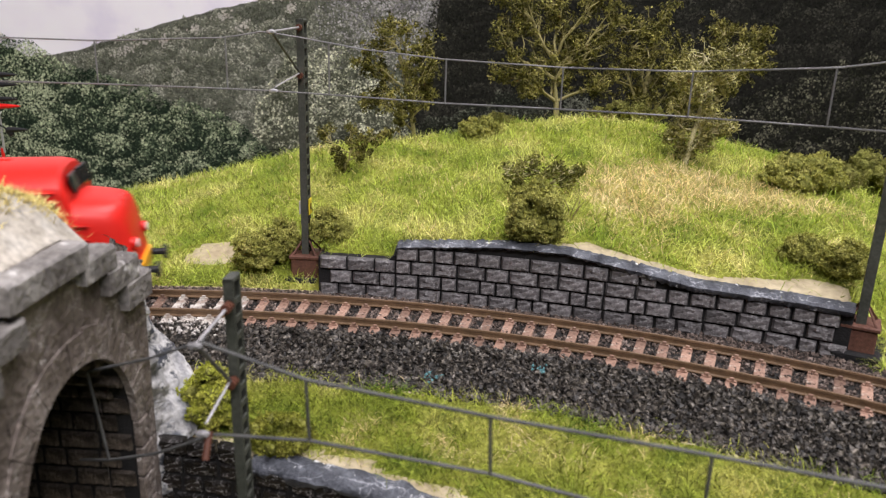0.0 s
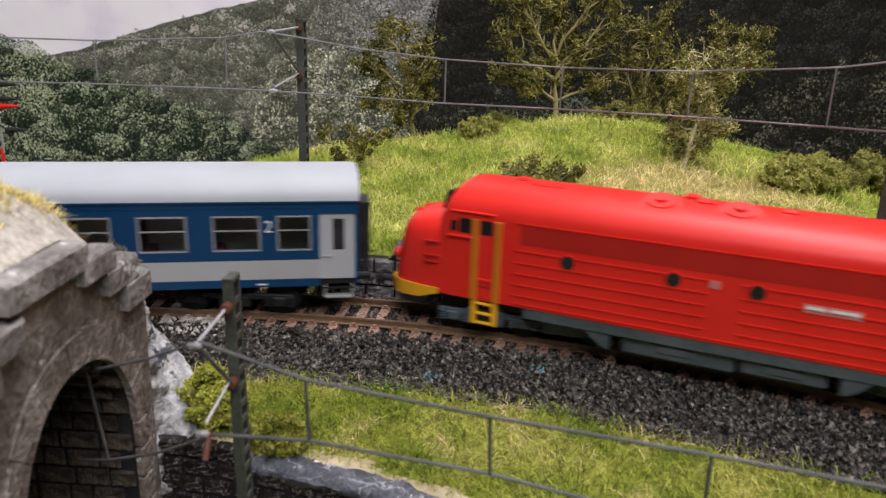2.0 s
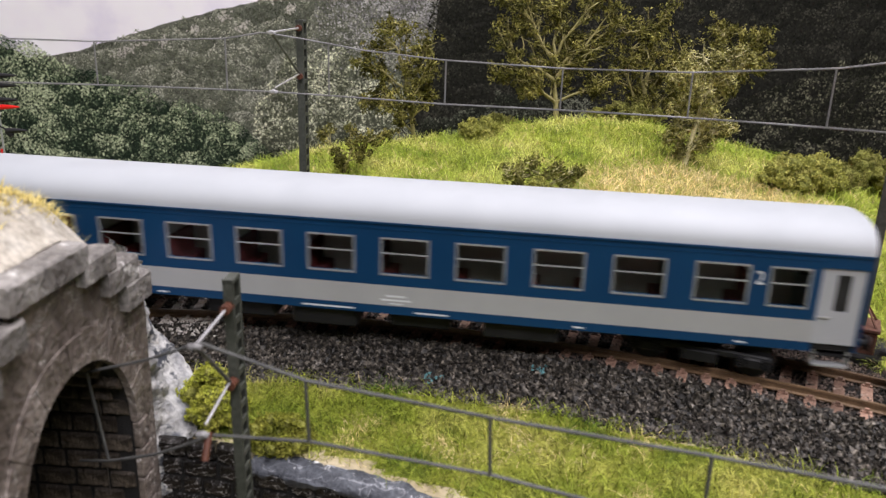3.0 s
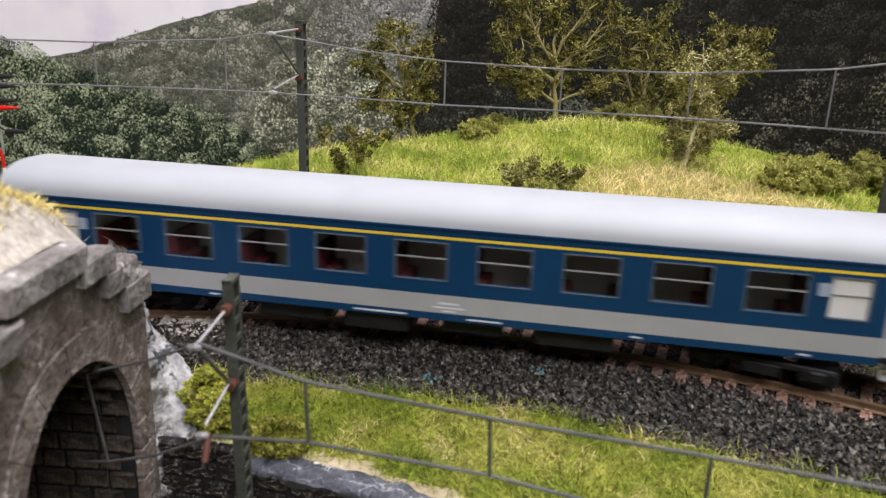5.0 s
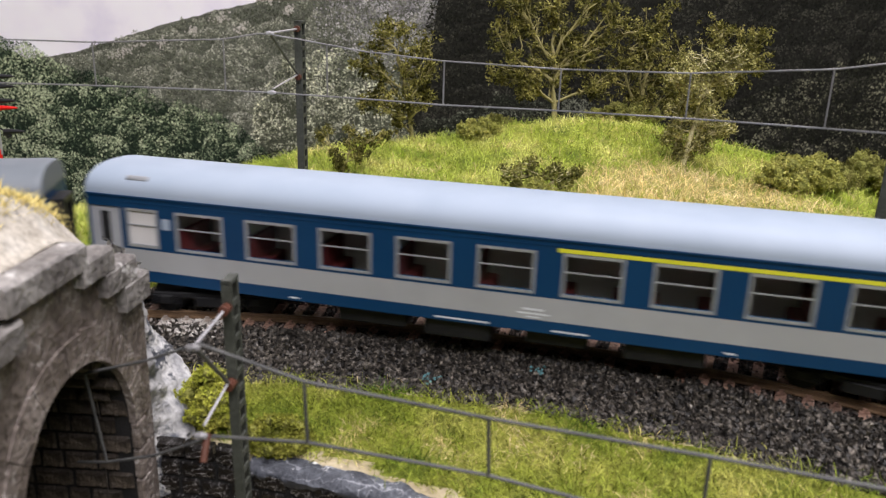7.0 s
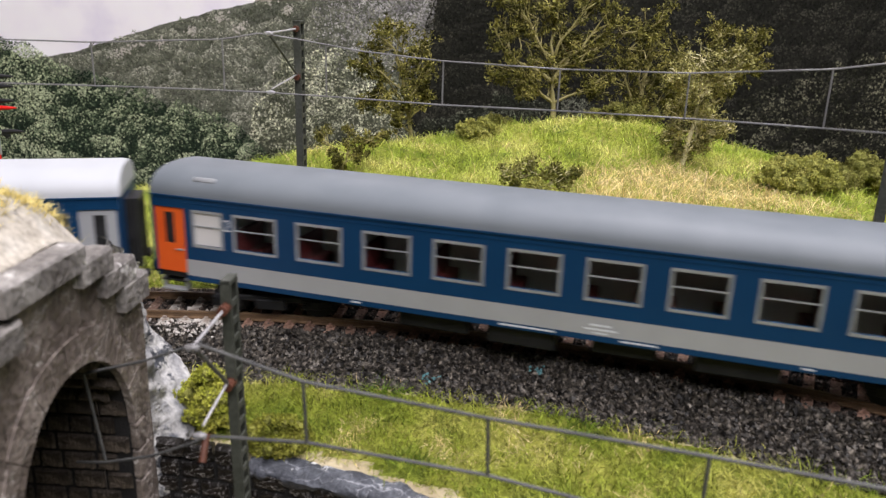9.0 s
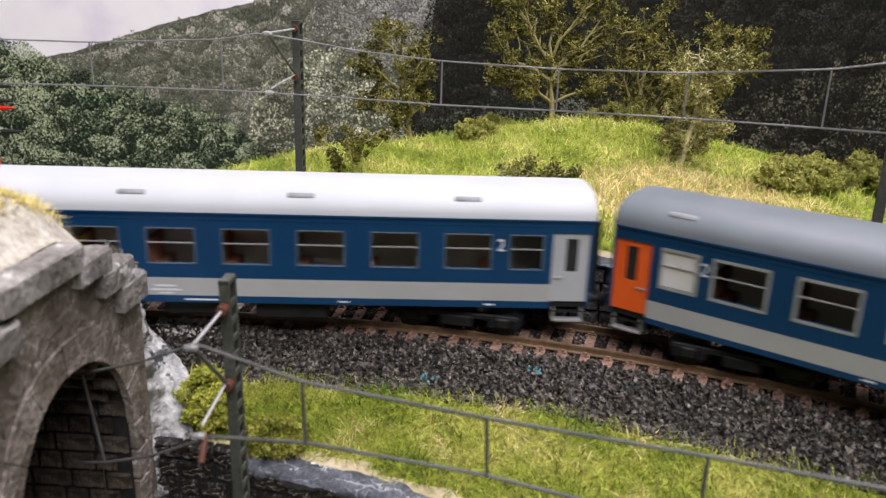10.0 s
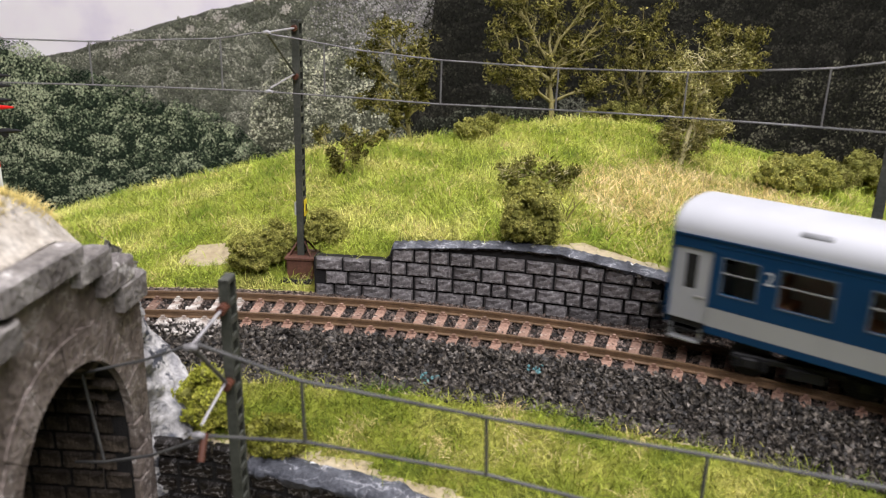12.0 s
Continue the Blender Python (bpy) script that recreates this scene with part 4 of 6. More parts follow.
    for x, y, w, h in ((-10, 0, 2.6, 48.0), (12, 0, 2.2, 47.9), (-55, -2, 5.0, 47.6), (62, 0, 3.0, 47.5), (-64, 2, 2, 47.9), (-14, 4, 2, 48.2)):
        bm = bmesh.new()
        mbox(bm, x - w, x + w, y - 1.6, y + 1.6, 46.0, h, bevel=0.5)
        part("roof_hatch", bm, red, body)
    bm = bmesh.new()
    mbox(bm, -84, 84, -14, 14, 9.5, 13)
    part("frame", bm, M["under_dark"], e)
    for x0, x1, z0 in ((-27, 4, 3.6), (5, 27, 4.2)):
        bm = bmesh.new()
        mbox(bm, x0, x1, -15.6, 15.6, z0, 9.6, bevel=1.0)
        tank = part("fuel_tank", bm, M["under_grey"], e, "blue-grey fuel tank")
        for s in (-1, 1):
            bm = bmesh.new()
            mbox(bm, (x0 + x1) / 2 - 5, (x0 + x1) / 2 + 5, *sorted((s * 15.5, s * 16.0)), 6.0, 8.2, bevel=0.3)
            part("access_cover", bm, M["under_grey"], tank)
    for d in (-1, 1):
        for s in (-1, 1):
            bm = bmesh.new()
            ring = [(d * 30.0, 9.4)] + [(d * (30.0 + 8.0 * math.sin(a)), 9.4 - 5.0 * math.cos(a) ** 3) for a in np.linspace(0, math.pi / 2, 7)]
            loft(bm, [[Vector((x, y, z)) * MM for x, z in ring] for y in (s * 14.6, s * 16.6)])
            bmesh.ops.recalc_face_normals(bm, faces=bm.faces)
            part("sill_bracket", bm, M["under_grey"], e, "curved sill end")
    bogies = [bogie(e, Matrix.Translation((d * 59 * MM, 0, 0)), (-22, 0, 22), 5.6, 27, M["under_grey"], ((-18, -6, 3.6, 8.8), (6, 18, 3.6, 8.8))) for d in (-1, 1)]
    TRAIN.append((e, "lo", 0.118, bogies))


M["dark_glass"] = stuff_mat("dark_cab_glass", [(0.012, 0.013, 0.013), (0.02, 0.022, 0.02)], 50, 0.12, spec=0.5)
M["plate_red"] = stuff_mat("faded_red_plate", [(0.55, 0.16, 0.15), (0.65, 0.25, 0.23)], 300, 0.5)
engine()
W2 = [-98.6 + 21.9 * k for k in range(10)]
W1 = [-96 + 24 * k for k in range(9)]
coach("a", "blue and grey passenger coach with a white roof, second class", "coach_white", W2, (116, "glass"), (-116, "glass"), 0.5, "seat_red", "door_grey", None, (), True, (13.3, 19.6), (13.4, 10.4))
coach("b", "blue first class passenger coach with white roof and yellow stripe", "coach_white", W1, (114.2, "blind"), (-114.2, "blind"), 0.3, "seat_red", "door_grey", (-121.5, 121.5, "yellow_line"), (), False, stripe_low=35.2)
coach("c", "blue passenger coach with pale blue roof and half-length yellow stripe", "roof_blue_grey", W1, (116.0, "blind"), (-116.0, "blind"), 0.8, "seat_red", "door_grey", (14.2, 122.5, "lemon_line"), (-118, 118), False, (14.4, 21.3))
coach("d", "blue passenger coach with slate grey roof and orange doors", "roof_grey", W2, (115.4, "blind"), (-115.4, "blind"), 0.8, "seat_red", "door_orange", None, (-117, 117), True, (12.4, 17.9), (13.8, 10.6))
coach("e", "blue and grey passenger coach with a white vented roof", "coach_bright_roof", W2, (116.0, "glass"), (-116.0, "glass"), 0.3, "seat_brown", "door_grey", None, (-99, -50, 0, 49, 98), True, pane=(13.6, 10.5))


# ---- backdrop ----
def sky_mat():
    m = stuff_mat("printed_sky", [(0.78, 0.72, 0.88), (0.95, 0.90, 0.97), (0.99, 0.97, 0.99)], 16, 0.7, spec=0.15)
    return m


def backdrop():
    bd = thing("backdrop", "printed paper backdrop of wooded hills under pale cloudy sky", "backdrop", at=Matrix())
    bd["kind"] = "structure"
    bm = bmesh.new()
    box(bm, -1.6, 1.6, 0.652, 0.660, -1.10, 0.42)
    part("sky", bm, sky_mat(), bd, "pale lilac and white cloudy sky")

    def layer(name, y, pts, rough, mat, label, bottom=-0.30):
        xs = np.linspace(pts[0][0], pts[-1][0], 700)
        v, f = [], []
        for x in xs:
            top = table(pts, x) + rough * (noise.noise((x * 55, y * 99, 0)) + 0.7 * noise.noise((x * 170, y * 50, 2)) + 0.4 * noise.noise((x * 500, 4, y)))
            v += [(x, y, bottom), (x, y, max(top, bottom + 0.001))]
        for i in range(len(xs) - 1):
            f.append((2 * i, 2 * i + 2, 2 * i + 3, 2 * i + 1))
        sheet(name, v, f, mat, bd, label)

    def plain(name, c):
        return stuff_mat(name, [tuple(v * 0.75 for v in c), c], 60, 0.7, fine=0.5, spec=0.12)

    HILL = [(-1.6, 0.02), (-0.42, 0.045), (-0.335, 0.050), (-0.315, 0.0545), (-0.26, 0.0715), (-0.2056, 0.088), (-0.165, 0.098), (-0.10, 0.118), (0.0, 0.15), (0.2, 0.2), (1.6, 0.2)]
    PALE = [(-0.19, -0.13), (-0.16, 0.02), (-0.13, 0.058), (-0.09, 0.065), (-0.05, 0.045), (0.0, 0.04), (0.03, -0.13)]
    GREEN = [(-1.6, 0.09), (-0.40, 0.078), (-0.355, 0.062), (-0.33, 0.048), (-0.29, 0.038), (-0.25, 0.024), (-0.21, 0.014), (-0.18, 0.004), (-0.15, -0.025), (-0.1, -0.04)]
    DARK = [(-0.055, -0.13), (-0.035, 0.03), (-0.022, 0.06), (-0.012, 0.12), (0.010, 0.30), (0.3, 0.35), (1.6, 0.35)]
    def lowered(pts, k):
        return [(a, b - k) for a, b in pts]

    layer("far_hill", 0.6510, HILL, 0.0018, plain("printed_hill_ground", (0.17, 0.175, 0.14)), "hazy grey-green wooded hill with pale rocks")
    layer("pale_wood", 0.6500, lowered(PALE, 0.018), 0.012, plain("printed_pale_shade", (0.10, 0.105, 0.075)), "pale leafy trees")
    layer("green_wood", 0.6490, lowered(GREEN, 0.010), 0.008, plain("printed_green_shade", (0.022, 0.034, 0.022)), "deep green leafy trees")
    layer("dark_wood", 0.6480, [(a + 0.008, b) for a, b in DARK], 0.014, plain("printed_dark_shade", (0.020, 0.0195, 0.0155)), "dark shaded woodland")

    def leafage(name, y, x0, x1, pts, count, size, crown, shades, seed, label, z_low=-0.13, z_high=0.16, faded=False, grain=0.30, dome=0.5):
        """Printed leaves: flat flecks gathered in crowns, sorted by lightness into three tones."""
        rng = np.random.default_rng(seed)
        x = rng.uniform(x0, x1, count)
        z = rng.uniform(z_low, z_high, count)
        lim = np.interp(x, [p[0] for p in pts], [p[1] for p in pts]) + np.array([0.007 * noise.noise((a * 45, seed, b * 45)) + 0.006 * noise.noise((a * 130, seed, b * 130)) for a, b in zip(x, z)])
        keep = z < lim
        x, z = x[keep], z[keep]
        n = len(x)
        m = int((x1 - x0) * (z_high - z_low) / crown ** 2 * 1.4)
        cx, cz = rng.uniform(x0, x1, m), rng.uniform(z_low, z_high, m)
        tone = rng.normal(0, 0.32, m)
        near = np.empty(n, int)
        for i in range(0, n, 4000):
            near[i:i + 4000] = np.argmin((x[i:i + 4000, None] - cx) ** 2 + ((z[i:i + 4000, None] - cz) * 1.2) ** 2, 1)
        lit = (z - cz[near]) / crown * dome + (cx[near] - x) / crown * 0.15 + tone[near] * 0.6 + rng.normal(0, grain, n)
        if faded:
            lit[rng.uniform(0, 1, n) > np.clip((x - x0) / 0.08, 0, 1) * np.clip((z - z_low) / 0.05, 0, 1)] = 99
        lit += np.array([0.45 * noise.noise((a * 22, b * 22, seed)) + 0.25 * noise.noise((a * 75, b * 75, seed)) for a, b in zip(x, z)])
        deep, middle, bright = shades
        tones = (deep, tuple((a * b) ** 0.5 for a, b in zip(deep, middle)), middle, tuple((a * b) ** 0.5 for a, b in zip(middle, bright)), bright)
        for k, (lo, hi) in enumerate(((-9, -0.26), (-0.26, -0.04), (-0.04, 0.17), (0.17, 0.40), (0.40, 9.0))):
            pick = (lit >= lo) & (lit < hi)
            px, pz = x[pick], z[pick]
            c = len(px)
            a = rng.uniform(0, 6.28, c)
            s = rng.uniform(size[0], size[1], c)
            w = s * rng.uniform(0.35, 0.8, c)
            ux, uz, vx, vz = np.cos(a) * s, np.sin(a) * s, -np.sin(a) * w, np.cos(a) * w
            yy = y - 0.00012 * k - rng.uniform(0, 0.0001, c)
            v = np.stack([np.stack([px - ux, yy, pz - uz], 1), np.stack([px + vx, yy, pz + vz], 1), np.stack([px + ux, yy, pz + uz], 1), np.stack([px - vx, yy, pz - vz], 1)], 1).reshape(-1, 3)
            f = np.arange(4 * c).reshape(-1, 4)
            mat = stuff_mat("printed_" + name + "_" + ("deep", "dim", "middle", "light", "bright")[k], [tuple(q * 0.8 for q in tones[k]), tones[k]], 25, 0.7, island=0.40, spec=0.12)
            tagged(sheet(name, v.tolist(), f.tolist(), mat, bd, label), kind="stuff")

    leafage("hill_leaves", 0.6504, -0.40, 0.06, HILL, 110000, (0.0004, 0.0010), 0.011, ((0.08, 0.088, 0.062), (0.24, 0.25, 0.185), (0.54, 0.535, 0.44)), 31, "hazy grey-green foliage", grain=0.22, dome=0.7)
    HAZE = [(-0.13, -0.13), (-0.11, 0.10), (-0.06, 0.15), (0.0, 0.16), (0.06, 0.16)]
    leafage("haze_leaves", 0.6500, -0.12, 0.04, HAZE, 20000, (0.0005, 0.0011), 0.013, ((0.24, 0.23, 0.235), (0.42, 0.40, 0.405), (0.62, 0.60, 0.59)), 36, "hazy lilac-grey foliage", z_low=0.045, faded=True)
    leafage("pale_leaves", 0.6494, -0.19, 0.04, PALE, 44000, (0.0005, 0.0012), 0.014, ((0.075, 0.083, 0.055), (0.36, 0.375, 0.255), (0.88, 0.88, 0.66)), 32, "pale grey-green foliage")
    DIM = [(-0.20, -0.13), (-0.17, -0.03), (-0.12, -0.015), (-0.05, -0.005), (0.0, 0.012), (0.05, 0.030), (0.10, 0.034), (0.15, 0.012)]
    leafage("dim_leaves", 0.6458, -0.19, 0.15, DIM, 36000, (0.0005, 0.0011), 0.012, ((0.022, 0.025, 0.017), (0.070, 0.076, 0.054), (0.20, 0.205, 0.155)), 37, "dim brown-green undergrowth", z_low=-0.06, z_high=0.06)
    leafage("green_leaves", 0.6484, -0.48, -0.09, GREEN, 120000, (0.0005, 0.0012), 0.014, ((0.018, 0.032, 0.020), (0.12, 0.16, 0.094), (0.56, 0.62, 0.40)), 33, "deep green foliage")
    leafage("dark_leaves", 0.6474, -0.04, 0.48, DARK, 90000, (0.0006, 0.0013), 0.016, ((0.010, 0.0105, 0.0075), (0.027, 0.027, 0.020), (0.058, 0.056, 0.043)), 34, "dark shaded foliage", z_high=0.20, grain=0.2, dome=0.7)
    EDGEWOOD = [(0.17, -0.13), (0.21, 0.0), (0.25, 0.035), (0.30, 0.06), (0.36, 0.075), (0.5, 0.09)]
    leafage("edge_leaves", 0.6464, 0.17, 0.48, EDGEWOOD, 30000, (0.0006, 0.0013), 0.016, ((0.016, 0.017, 0.010), (0.066, 0.066, 0.043), (0.23, 0.222, 0.15)), 35, "dim olive foliage at the wood's edge")
    # pale rock faces on the hill
    rng = random.Random(12)
    for cx, cz, w in ((-0.262, 0.0605, 0.016), (-0.272, 0.055, 0.010), (-0.186, 0.086, 0.008), (-0.17, 0.079, 0.007), (-0.235, 0.066, 0.005), (-0.13, 0.094, 0.006), (-0.145, 0.102, 0.007), (-0.21, 0.076, 0.005)):
        bm = bmesh.new()
        for _ in range(40):
            u = rng.gauss(0, w * 0.45)
            x, z = cx + u, cz + u * 0.25 + rng.gauss(0, 0.0018)
            r = rng.uniform(0.0003, 0.0010)
            bm.faces.new([bm.verts.new((x + r * math.cos(k) * rng.uniform(0.6, 1.3), 0.6498 - rng.uniform(0, 0.0002), z + 1.1 * r * math.sin(k) * rng.uniform(0.6, 1.3))) for k in np.linspace(0, 5.4, 7)])
        part("rock_face", bm, M["printed_rock"], bd, "pale printed rocks")


M["printed_rock"] = stuff_mat("printed_pale_rock", [(0.40, 0.37, 0.33), (0.66, 0.62, 0.56)], 300, 0.7, fine=0.4, spec=0.1)
backdrop()


# ---- masts and wires ----
def mast(at, label, tall=0.0915, plates=False, foot=True, slim=1.0):
    """Lattice catenary mast; its arm reaches to local -y, towards the track. Local z = 0 at the foot."""
    t = thing("catenary_mast", label, "mast", "catenary masts", at)
    h = tall
    deep = 0.0029 * slim
    for y in (-deep, deep):
        k = -1 if y > 0 else 1
        bm = bmesh.new()
        box(bm, -0.00145 * slim, 0.00145 * slim, y - 0.0003, y + 0.0003, 0.010, h)
        for x in (-0.00125 * slim, 0.00125 * slim):
            a, b = sorted((y + k * 0.0003, y + k * 0.0006))
            box(bm, x - 0.0002, x + 0.0002, a, b, 0.010, h)
        part("side_channel", bm, M["mast"], t)
    me = bmesh.new()
    box(me, -0.0002, 0.0002, -deep + 0.0006, deep - 0.0006, -0.0007, 0.0007)
    me = mesh_of("batten_plate", me, M["mast"])
    z = 0.013
    while z < h - 0.002:
        for x in (-0.0012 * slim, 0.0012 * slim):
            share("batten_plate", me, t, Matrix.Translation((x, 0, z)))
        z += 0.0040
    bm = bmesh.new()
    box(bm, -0.0016 * slim, 0.0016 * slim, -deep - 0.0003, deep + 0.0003, h - 0.0012, h, 0.0002)
    part("mast_cap", bm, M["mast"], t)
    if foot:
        bm = bmesh.new()
        box(bm, -0.0052, 0.0052, -0.0052, 0.0052, 0.002, 0.0098, 0.0005)
        box(bm, -0.0058, 0.0058, -0.0058, 0.0058, 0.0098, 0.0112, 0.0003)
        part("foot_block", bm, M["mast_brown"], t, "red-brown mast foot")
        bm = bmesh.new()
        box(bm, -0.0075, 0.0075, -0.0075, 0.0075, -0.004, 0.0025, 0.0008)
        part("plinth", bm, M["joint"], t, "dark plinth")
        for x in (-1, 1):
            for y in (-1, 1):
                bm = bmesh.new()
                rod(bm, (x * 0.0046, y * 0.0046, 0.011), (x * 0.0013, y * 0.0013, 0.0165), 0.0004, 5)
                part("stay", bm, M["mast_brown"], t)
    return t


def cantilever(t, wire_y, mz, cz, h, clamp_key="silver"):
    """Bracket with insulators: messenger clamp at (wire_y, mz), contact clamp at (wire_y, cz)."""
    a = -0.0026
    top = bmesh.new()
    rod(top, (0, a, mz + 0.0007), (0, wire_y, mz), 0.00035, 6)
    part("top_arm", top, M["silver"], t)
    st = bmesh.new()
    rod(st, (0, a - 0.002, cz + 0.003), (0, wire_y + 0.001, mz - 0.0005), 0.00045, 6)
    part("strut", st, M["dark_wire"], t)
    st = bmesh.new()
    rod(st, (0, a - 0.002, cz + 0.003), (0, wire_y + 0.002, cz + 0.001), 0.0003, 6)
    part("steady_arm", st, M["silver"], t)
    for z, y in ((mz + 0.0007, a - 0.001), (cz + 0.002, a - 0.001)):
        bm = bmesh.new()
        for k in range(3):
            rod(bm, (0, y - 0.0012 + 0.0011 * k, z), (0, y - 0.0004 + 0.0011 * k, z), 0.0011, 10)
        part("insulator", bm, M["insulator"], t)
    for z in (mz, cz):
        bm = bmesh.new()
        bmesh.ops.create_icosphere(bm, subdivisions=1, radius=0.0011, matrix=Matrix.Translation((0, wire_y, z)) @ Matrix.Diagonal((1.6, 1, 0.7, 1)))
        part("clamp", bm, M[clamp_key], t)


def wire_span(name, pts_top, pts_low, droppers, r, label, key="wire"):
    t = thing(name, label, "wire", at=Matrix())
    for nm, pts in (("messenger_wire", pts_top), ("contact_wire", pts_low)):
        bm = bmesh.new()
        tube(bm, pts, r, 6)
        smooth(part(nm, bm, M[key], t), 60)
    for a, b in droppers:
        bm = bmesh.new()
        tube(bm, [a, b], r, 6)
        part("dropper", bm, M[key], t)


def upper_catenary():
    m1 = mast(Matrix.Translation(polar(3.0, 0.449, -0.0066)) @ pose(0, 0, 0, 0, 0, -3.0), "grey-green lattice catenary mast on a brown foot beside the wall", tall=0.0985, slim=0.88)
    cantilever(m1, -0.039, 0.0950, 0.0770, 0.0985)
    bm = bmesh.new()
    box(bm, 0.0015, 0.0019, -0.0020, 0.0016, 0.0268, 0.0328)
    part("number_plate", bm, M["yellow"], m1, "yellow plate with a dark mark")
    bm = bmesh.new()
    box(bm, 0.0019, 0.0021, -0.0008, 0.0004, 0.0285, 0.0310)
    part("plate_mark", bm, M["black"], m1, "dark bar")
    bm = bmesh.new()
    box(bm, -0.0022, -0.0017, -0.0016, 0.0014, 0.0268, 0.0318)
    part("white_plate", bm, M["white"], m1, "white plate")
    m2 = mast(Matrix.Translation(polar(28.3, 0.447, -0.0062)) @ pose(0, 0, 0, 0, 0, -28.3), "dark lattice catenary mast on a brown foot by the bushes", tall=0.0985)
    cantilever(m2, -0.037, 0.0950, 0.0765, 0.0985)
    mz = [(-14, 0.088), (-8.5, 0.0843), (-4.6, 0.0841), (1.0, 0.0862), (2.6, 0.0884), (4.4, 0.0868), (7, 0.0841), (10.6, 0.0821), (15.6, 0.0813), (20.6, 0.0820), (25.7, 0.0851), (28.3, 0.0885), (31, 0.086)]
    cz = [(-14, 0.0715), (2.6, 0.0704), (10.6, 0.0689), (20.8, 0.0695), (31, 0.0700)]
    degs = list(np.linspace(-14, 31, 80))
    wire_span("catenary_wire", [polar(d, 0.410, table(mz, d)) for d in degs], [polar(d, 0.410, table(cz, d)) for d in degs],
              [(polar(d, 0.410, table(mz, d)), polar(d, 0.410, table(cz, d))) for d in (-10, -4.7, 0.95, 5.5, 10.65, 15.6, 20.7, 25.7)], 0.00026, "thin grey overhead contact and messenger wires with droppers")


def lower_catenary():
    x, y = -0.0430, 0.150
    d = math.degrees(math.atan2(x - CX, y - CY))
    m = mast(Matrix.Translation((x, y, -0.056)) @ pose(0, 0, 0, 0.6, -0.4, -4.2), "grey-green lattice catenary mast rising from the lower line", tall=0.0985, slim=0.72)
    cantilever(m, -0.0205, 0.0920, 0.0735, 0.0985, "wire")
    bm = bmesh.new()
    rod(bm, (0.001, -0.0195, 0.0735), (0.001, -0.0225, 0.0690), 0.0007, 8)
    part("drop_insulator", bm, M["insulator"], m, "pale red-brown insulator")
    top = [(-0.0860, 0.1560, 0.0150), (-0.0790, 0.1545, 0.0165), (-0.0600, 0.1420, 0.0262), (-0.0445, 0.1295, 0.0362), (-0.0238, 0.1230, 0.0325), (0.0090, 0.1160, 0.0302), (0.0445, 0.1080, 0.0290), (0.0700, 0.1010, 0.0285), (0.10, 0.09, 0.030)]
    low = [(-0.0860, 0.1600, -0.0100), (-0.0770, 0.1560, -0.0072), (-0.0600, 0.1420, 0.0040), (-0.0430, 0.1300, 0.0165), (-0.0236, 0.1240, 0.0195), (0.0096, 0.1170, 0.0183), (0.0445, 0.1080, 0.0150), (0.10, 0.09, 0.013)]
    wire_span("lower_catenary_wire", top, low, [(top[4], low[4]), (top[5], low[5]), (top[6], low[6]), (top[1], low[1])], 0.00034,
              "dark grey overhead wires of the lower line, with droppers", "dark_wire")


upper_catenary()
lower_catenary()



# ---- stone arch of the lower line ----
FACE_A, FACE_N = Vector((-0.073, 0.174, 0)), Vector((0.9986, -0.0523, 0)).normalized()
FACE_T = Vector((FACE_N.y, -FACE_N.x, 0))


def face(a, deep, z):
    """A point of the arch's front: a mm along it, deep mm behind it, at z mm."""
    p = FACE_A + FACE_T * (a * MM) - FACE_N * (deep * MM)
    return Vector((p.x, p.y, z * MM))


FACE_M = Matrix(((FACE_T.x, -FACE_N.x, 0, FACE_A.x), (FACE_T.y, -FACE_N.y, 0, FACE_A.y), (0, 0, 1, 0), (0, 0, 0, 1)))
ARCH_C, ARCH_W, ARCH_Z, ARCH_H = 32.0, 23.3, -2.0, 25.6
STEPS = [(-0.8, 5.2, 34.5), (5.2, 15.2, 40.1), (15.2, 26.0, 45.3), (26.0, 52.0, 49.2), (52.0, 60.0, 42.0), (60.0, 78.0, 36.5)]
SLABS = [(-0.8, 11.4, 34.5, 6.4), (5.0, 19.2, 40.1, 5.5), (15.2, 28.2, 45.3, 5.1), (26.2, 53.5, 49.2, 5.4), (49.5, 62.0, 42.0, 5.4), (58.0, 78.0, 36.5, 5.4)]


def top_of_bank(a, d):
    """Height of the plaster and earth on the bridge, in mm."""
    base = float(np.interp(a, [0, 4, 10, 18, 26, 50, 55, 62, 100], [33.0, 36.0, 41.0, 45.0, 48.8, 48.8, 44.0, 40.0, 40.0]))
    return base + 10.5 * smoothstep(2, 15, d) * smoothstep(-1, 15, a)


def arch_z(a):
    u = (a - ARCH_C) / ARCH_W
    return ARCH_Z + ARCH_H * math.sqrt(max(0, 1 - u * u)) if abs(u) < 1 else -57.0


